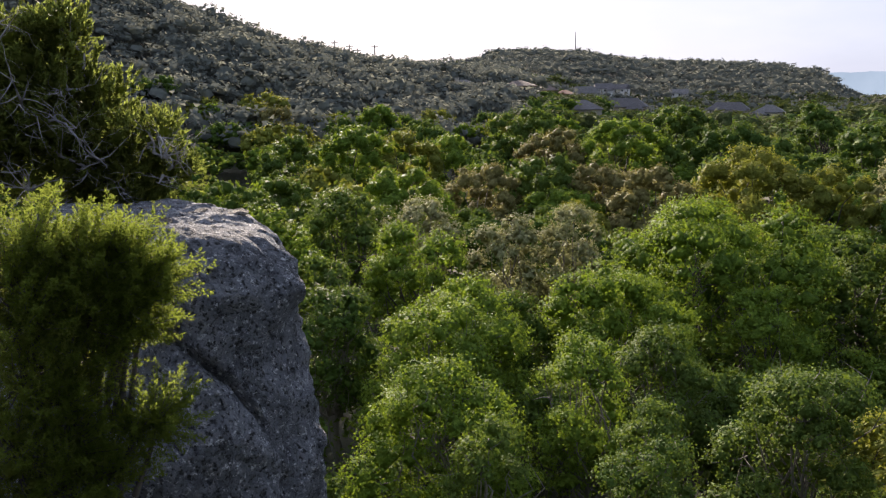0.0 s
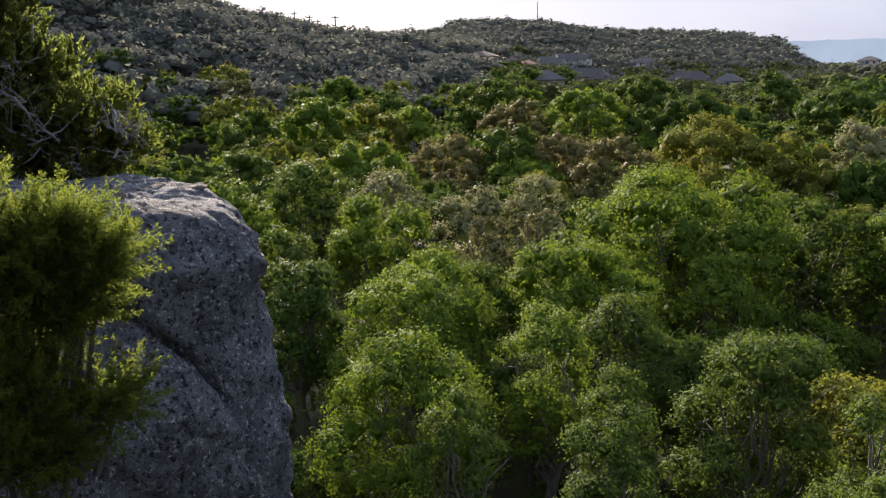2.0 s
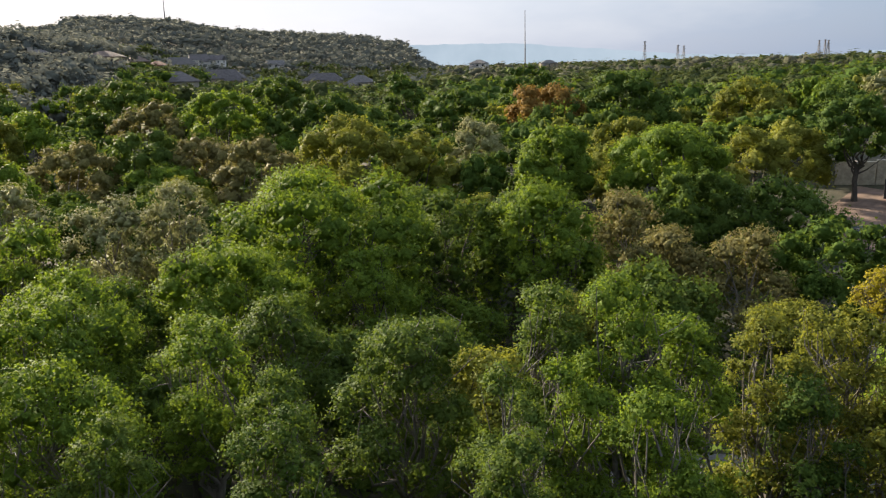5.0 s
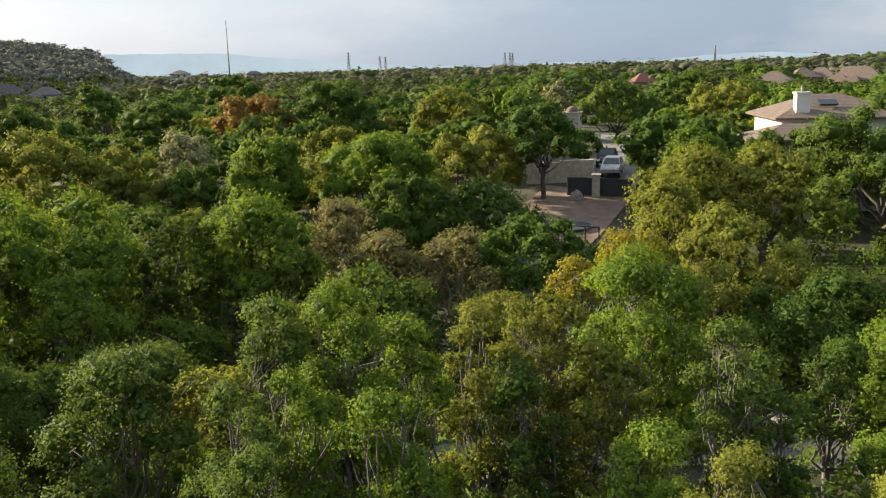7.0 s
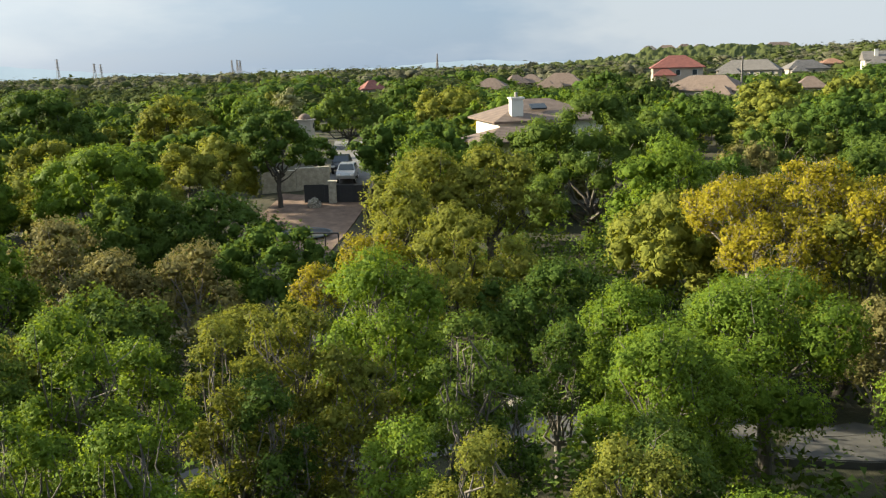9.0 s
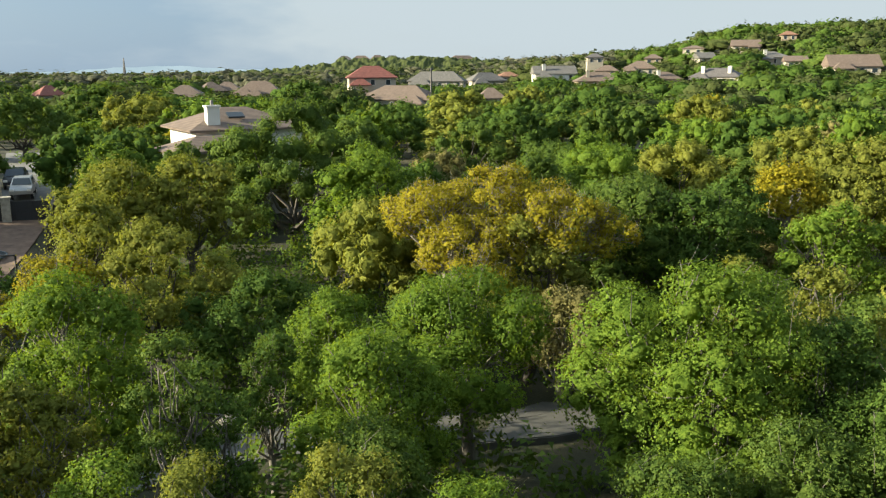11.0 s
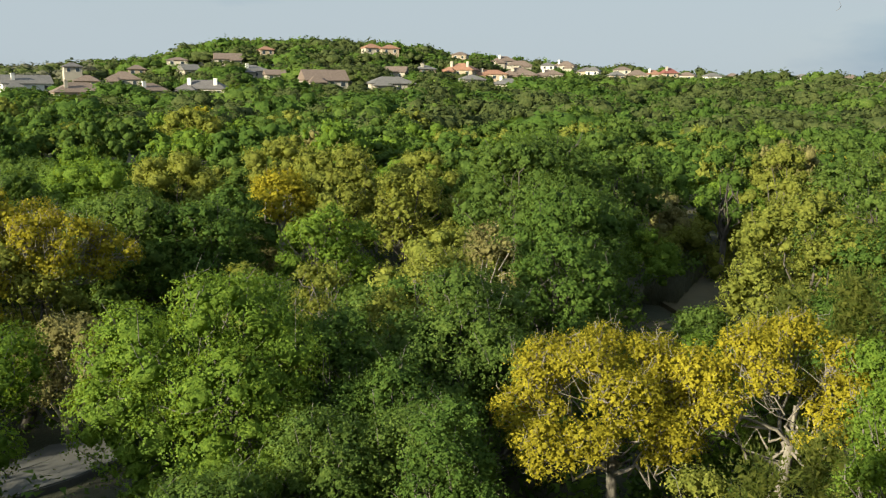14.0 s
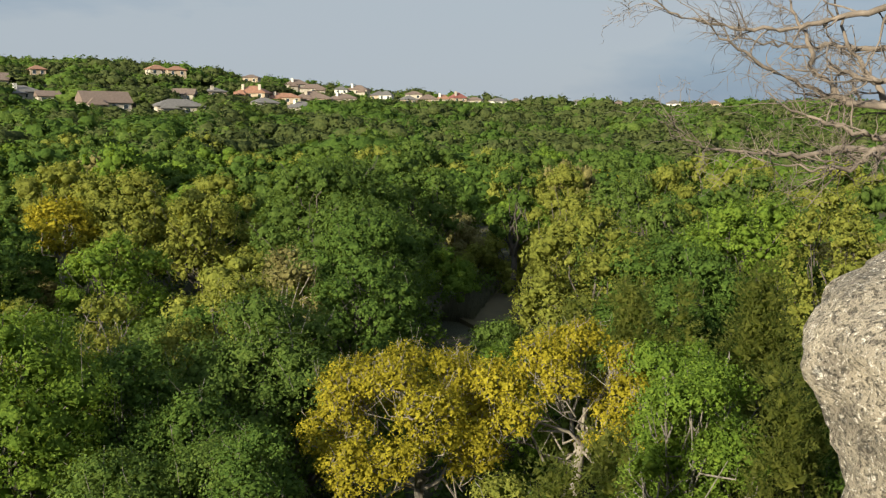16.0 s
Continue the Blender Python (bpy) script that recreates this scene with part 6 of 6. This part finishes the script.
def joined_wood(name, r0, r1, step, rad, low, high, own, count, size, seed):
    """Many crowns of the middle distance, one mesh for each colour of foliage."""
    rng = np.random.default_rng(seed)
    shapes = []
    for i in range(7):
        v, nv, core = crown_leaves(rng, 1.0 * rad, 7.0, 5.2, count, size, slim=0.7, fine=False)[:3]
        shapes.append((v, nv, *core))
    bins = {}
    for x, y, rr in spots(r0, r1, step, own, rad):
        v, nv, cv, cf, cn = shapes[FILL.randrange(7)]
        a, k, h = FILL.uniform(0, 6.28), rr / rad, FILL.uniform(low, high) / 7.0
        ca, sa = math.cos(a), math.sin(a)
        turn = np.array([[ca, sa, 0], [-sa, ca, 0], [0, 0, 1]])
        at0 = np.array([x, y, float(land(x, y))])
        h = min(h, (float(view_room(x, y, rr * 0.6)) - at0[2]) / 7.0)
        if h < 0.3:
            continue
        grow = np.array([k, k, h])
        bins.setdefault(leaf_of(FILL.random()), []).append((v @ turn * grow + at0, nv @ turn, cv @ turn * grow + at0, cf, cn @ turn))
    for leaf, vs in bins.items():
        start = np.cumsum([0] + [len(p[2]) for p in vs])
        core = (np.concatenate([p[2] for p in vs]), np.concatenate([p[3] + k for p, k in zip(vs, start)]), np.concatenate([p[4] for p in vs]))
        ob = crown_mesh(name + "_" + leaf, np.concatenate([p[0] for p in vs]), np.concatenate([p[1] for p in vs]), core, WOOD[leaf], WOOD_MASS[leaf])
        tagged(ob, "unbroken oak wood with " + leaf + " crowns", "woodland", kind="stuff")


joined_wood("wood", 38, 78, 6.6, 3.7, 4.2, 7.6, 0.6, 5200, 0.10, 31)
joined_wood("outer_wood", 78, 175, 9.0, 4.9, 4.6, 8.4, 0.6, 1100, 0.21, 32)


def undergrowth(name, seed, step, rad, low, high, count, size, leaf, label, ground_cover):
    """Shrubs and young trees that close the ground between the trunks."""
    rng = np.random.default_rng(seed)
    c, pr = [], []
    for x, y, rr in spots(9, 62, step, 0.0, rad, ground_cover):
        c.append((x, y, float(land(x, y)) + FILL.uniform(low, high)))
        pr.append(rr)
    v, nv = sprays(rng, np.array(c), np.array(pr), count, size, 0.6, 0.2, inner=0.25)
    ob = mesh_from(name, v, np.arange(len(v)).reshape(-1, 3), WOOD[leaf], normals=nv)
    tagged(ob, label, "shrubs", kind="stuff")


undergrowth("undergrowth", 41, 2.1, 0.9, 0.2, 0.5, 110000, 0.17, "dark", "dark green shrub undergrowth below the trees", True)
undergrowth("young_growth", 42, 2.9, 1.3, 0.9, 2.6, 150000, 0.13, "green", "green young trees and tall shrubs between the oaks", True)


def far_wood(name, r0, r1, step, rad, height, count, size, seed, leaves, a0, a1, puffs=9, haze_flat=0.0):
    """Crowns too far off to tell apart: a few billows with ragged leaf edges, one mesh for each colour."""
    rng = np.random.default_rng(seed)
    spot, low = [], []
    r = r0
    while r < r1:
        n = max(1, int(r * radians(a1 - a0) / step))
        az = a0 + (a1 - a0) * (np.arange(n) + rng.random(n)) / n
        q = r + rng.uniform(-0.5, 0.5, n) * step
        keep = ~((az > 51) & (az < 60) & (q < 190))
        low.append(np.ones(n)[keep])
        spot.append(np.stack([q * np.sin(np.radians(az)), q * np.cos(np.radians(az))], 1)[keep])
        r += step
    spot, low = np.concatenate(spot), np.concatenate(low)
    for hx, hy, hw in HOUSES:
        low[np.hypot(spot[:, 0] - hx, spot[:, 1] - hy) < hw * 0.5 + rad * 0.35] = 0
    spot = spot[low > 0]
    room = view_room(spot[:, 0], spot[:, 1], rad * 0.7) - land(spot[:, 0], spot[:, 1])
    keep = room > 1.6
    spot, room = spot[keep], room[keep]
    kind = np.array([leaves.index(leaves[k]) for k in rng.integers(0, len(leaves), len(spot))])
    shapes = []
    for i in range(6):
        n1 = puffs
        cz = 1 - (np.arange(n1) + 0.4) / n1 * 1.35
        th = np.arange(n1) * 2.39996 + rng.uniform(0, 6)
        rim = np.sqrt(1 - cz ** 2) * rng.uniform(0.55, 0.8, n1)
        pr = rng.uniform(0.24, 0.42, n1)
        c = np.stack([rim * np.cos(th), rim * np.sin(th), 0.42 + 0.36 * cz * rng.uniform(0.8, 1.1, n1)], 1)
        cv, cf, cn = puff_cores(rng, c, pr * (0.6 if haze_flat else 0.82), 1)
        cn = 0.55 * cn + 0.6 * (cv - np.array([0, 0, 0.25]))
        v, nv = sprays(rng, c, pr, count, size / rad, 0.7, 0.6 * size / rad, per=5, up=0.5, inner=0.0, heart=np.array([0, 0, 0.2]))
        shapes.append((np.concatenate([v, cv]), np.concatenate([nv, cn]), np.concatenate([np.arange(len(v)).reshape(-1, 3), cf + len(v)]), np.arange(len(v) // 3 + len(cf)) >= len(v) // 3))
    for ki, leaf in enumerate(leaves):
        if leaves.index(leaf) != ki:
            continue
        x, y = spot[kind == ki].T
        n = len(x)
        z = land(x, y)
        R = rad * rng.choice([0.7, 0.95, 1.25, 1.6], n) * rng.uniform(0.85, 1.15, n)
        H = height * (0.5 + 0.42 * R / rad) * rng.uniform(0.7, 1.15, n)
        H = np.minimum(H, room[kind == ki])
        pick, spin = rng.integers(0, len(shapes), n), rng.uniform(0, 6.28, n)
        verts, norms, faces, own, at0 = [], [], [], [], 0
        for i in range(n):
            v, nv, f, packed = shapes[pick[i]]
            own.append(packed)
            ca, sa = math.cos(spin[i]), math.sin(spin[i])
            turn = np.array([[ca, sa, 0], [-sa, ca, 0], [0, 0, 1]])
            verts.append(v @ turn * np.array([R[i], R[i], H[i]]) + np.array([x[i], y[i], z[i]]))
            norms.append(nv @ turn)
            faces.append(f + at0)
            at0 += len(v)
        nv = np.concatenate(norms) * (1 - haze_flat)
        if haze_flat:
            # normals bent towards the viewpoint, so these crowns shade flat like hazy ones
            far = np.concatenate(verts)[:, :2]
            nv[:, :2] -= haze_flat * far / np.linalg.norm(far, axis=1)[:, None]
            nv[:, 2] += 0.35 * haze_flat
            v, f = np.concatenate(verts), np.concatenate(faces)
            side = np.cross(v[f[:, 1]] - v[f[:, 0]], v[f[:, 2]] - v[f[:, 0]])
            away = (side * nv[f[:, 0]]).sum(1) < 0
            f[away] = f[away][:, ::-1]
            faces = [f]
        ob = mesh_from(name + "_" + leaf, np.concatenate(verts), np.concatenate(faces), WOOD[leaf], normals=nv / np.linalg.norm(nv, axis=1)[:, None])
        ob.data.materials.append(FAR_MASS[leaf])
        ob.data.polygons.foreach_set("material_index", np.concatenate(own).astype(np.int32))
        tagged(ob, "distant oak and juniper wood with " + leaf.replace("hill", "mixed green").replace("slope", "grey-green") + " crowns", "woodland", kind="stuff")


GREENS = ("hill", "dark", "hill", "dark", "green", "hill", "dark", "hill")
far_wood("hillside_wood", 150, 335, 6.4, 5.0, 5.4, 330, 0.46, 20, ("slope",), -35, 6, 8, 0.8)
far_wood("far_wood", 165, 330, 9.5, 6.0, 6.6, 300, 0.44, 21, GREENS, 6, 171, 11)
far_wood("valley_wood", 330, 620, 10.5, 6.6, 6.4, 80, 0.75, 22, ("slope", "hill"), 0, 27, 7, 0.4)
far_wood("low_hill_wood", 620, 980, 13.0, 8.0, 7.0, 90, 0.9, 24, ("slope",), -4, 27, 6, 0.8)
far_wood("plain_wood", 330, 620, 12.0, 7.6, 6.6, 90, 0.75, 25, ("hill", "dusty"), 27, 96, 7)
far_wood("house_hill_wood", 330, 560, 10.0, 6.2, 6.2, 130, 0.6, 26, GREENS, 96, 171, 8)
far_wood("distant_wood", 620, 1250, 19.0, 11.0, 7.0, 20, 1.7, 23, ("dusty", "hill"), 26, 104, 5)


def far_ridges():
    """The blue ridges on the horizon, kilometres away, with haze put into their glow."""
    az = np.linspace(-40, 175, 600)
    el = np.interp(az, [-40, 15, 25, 29.5, 32, 34.8, 37.2, 39.6, 42.6, 47.7, 51.3, 54, 57, 60, 63, 66.8, 70, 73, 79, 100, 130, 175],
                   [0.9, 1.0, 1.25, 1.23, 1.18, 0.87, 0.7, 0.47, 0.2, 0.06, 0.0, 0.17, 0.12, 0.13, 0.37, 0.49, 0.27, 0.2, 0.4, 0.5, 0.5, 0.5])
    el = el + 0.02 * np.sin(az * 3.1) + 0.012 * np.sin(az * 9.7)
    r = 4300.0
    x, y = r * np.sin(np.radians(az)), r * np.cos(np.radians(az))
    v = np.concatenate([np.stack([x, y, np.full(len(az), -30.0)], 1), np.stack([x, y, EYE_H + r * np.tan(np.radians(el))], 1)])
    k = len(az)
    i = np.arange(k - 1)
    f = np.concatenate([np.stack([i, i + k, i + 1 + k], 1), np.stack([i, i + 1 + k, i + 1], 1)])
    mat, n, l, p = material("haze_blue_glow")
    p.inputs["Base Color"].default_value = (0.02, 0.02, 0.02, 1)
    # flat blue-grey emission stands in for the haze before the ridges
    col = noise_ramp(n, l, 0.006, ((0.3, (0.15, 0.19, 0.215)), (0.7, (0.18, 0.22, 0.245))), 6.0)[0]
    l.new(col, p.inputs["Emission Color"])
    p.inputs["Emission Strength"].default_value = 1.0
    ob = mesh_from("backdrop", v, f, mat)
    tagged(ob, "wooded ridges on the horizon, glowing blue-grey as painted haze", "backdrop", kind="structure")


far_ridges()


def distant_hill():
    """A wooded hill behind the houses, with an uneven line of tree tops."""
    rng = np.random.default_rng(88)
    az = np.linspace(66, 104, 520)
    el = np.interp(az, [66, 71, 74.4, 76.7, 77.6, 79.7, 81.8, 85.3, 89.8, 94, 99, 104], [0.05, 0.15, 0.38, 0.68, 0.9, 0.98, 1.05, 0.9, 0.64, 0.6, 0.5, 0.3])
    rows = np.linspace(0, 1, 14)
    verts = []
    for k in rows:
        r = 640 + 260 * k
        lump = np.convolve(rng.normal(size=len(az) + 4), np.ones(5) / 5, "valid") * 3.2
        top = EYE_H + 900 * np.tan(np.radians(el))
        z = -4 + (top + 4) * k ** 0.8 + lump * (0.35 + 0.5 * k)
        verts.append(np.stack([r * np.sin(np.radians(az)), r * np.cos(np.radians(az)), z], 1))
    v = np.concatenate(verts)
    n = len(az)
    i, j = np.meshgrid(np.arange(len(rows) - 1), np.arange(n - 1), indexing="ij")
    a = (i * n + j).ravel()
    f = np.concatenate([np.stack([a, a + n, a + n + 1], 1), np.stack([a, a + n + 1, a + 1], 1)])
    ob = mesh_from("distant_hill", v, f, WOOD["hill"])
    tagged(ob, "distant wooded hill behind the hillside houses", "hill", kind="structure")


distant_hill()
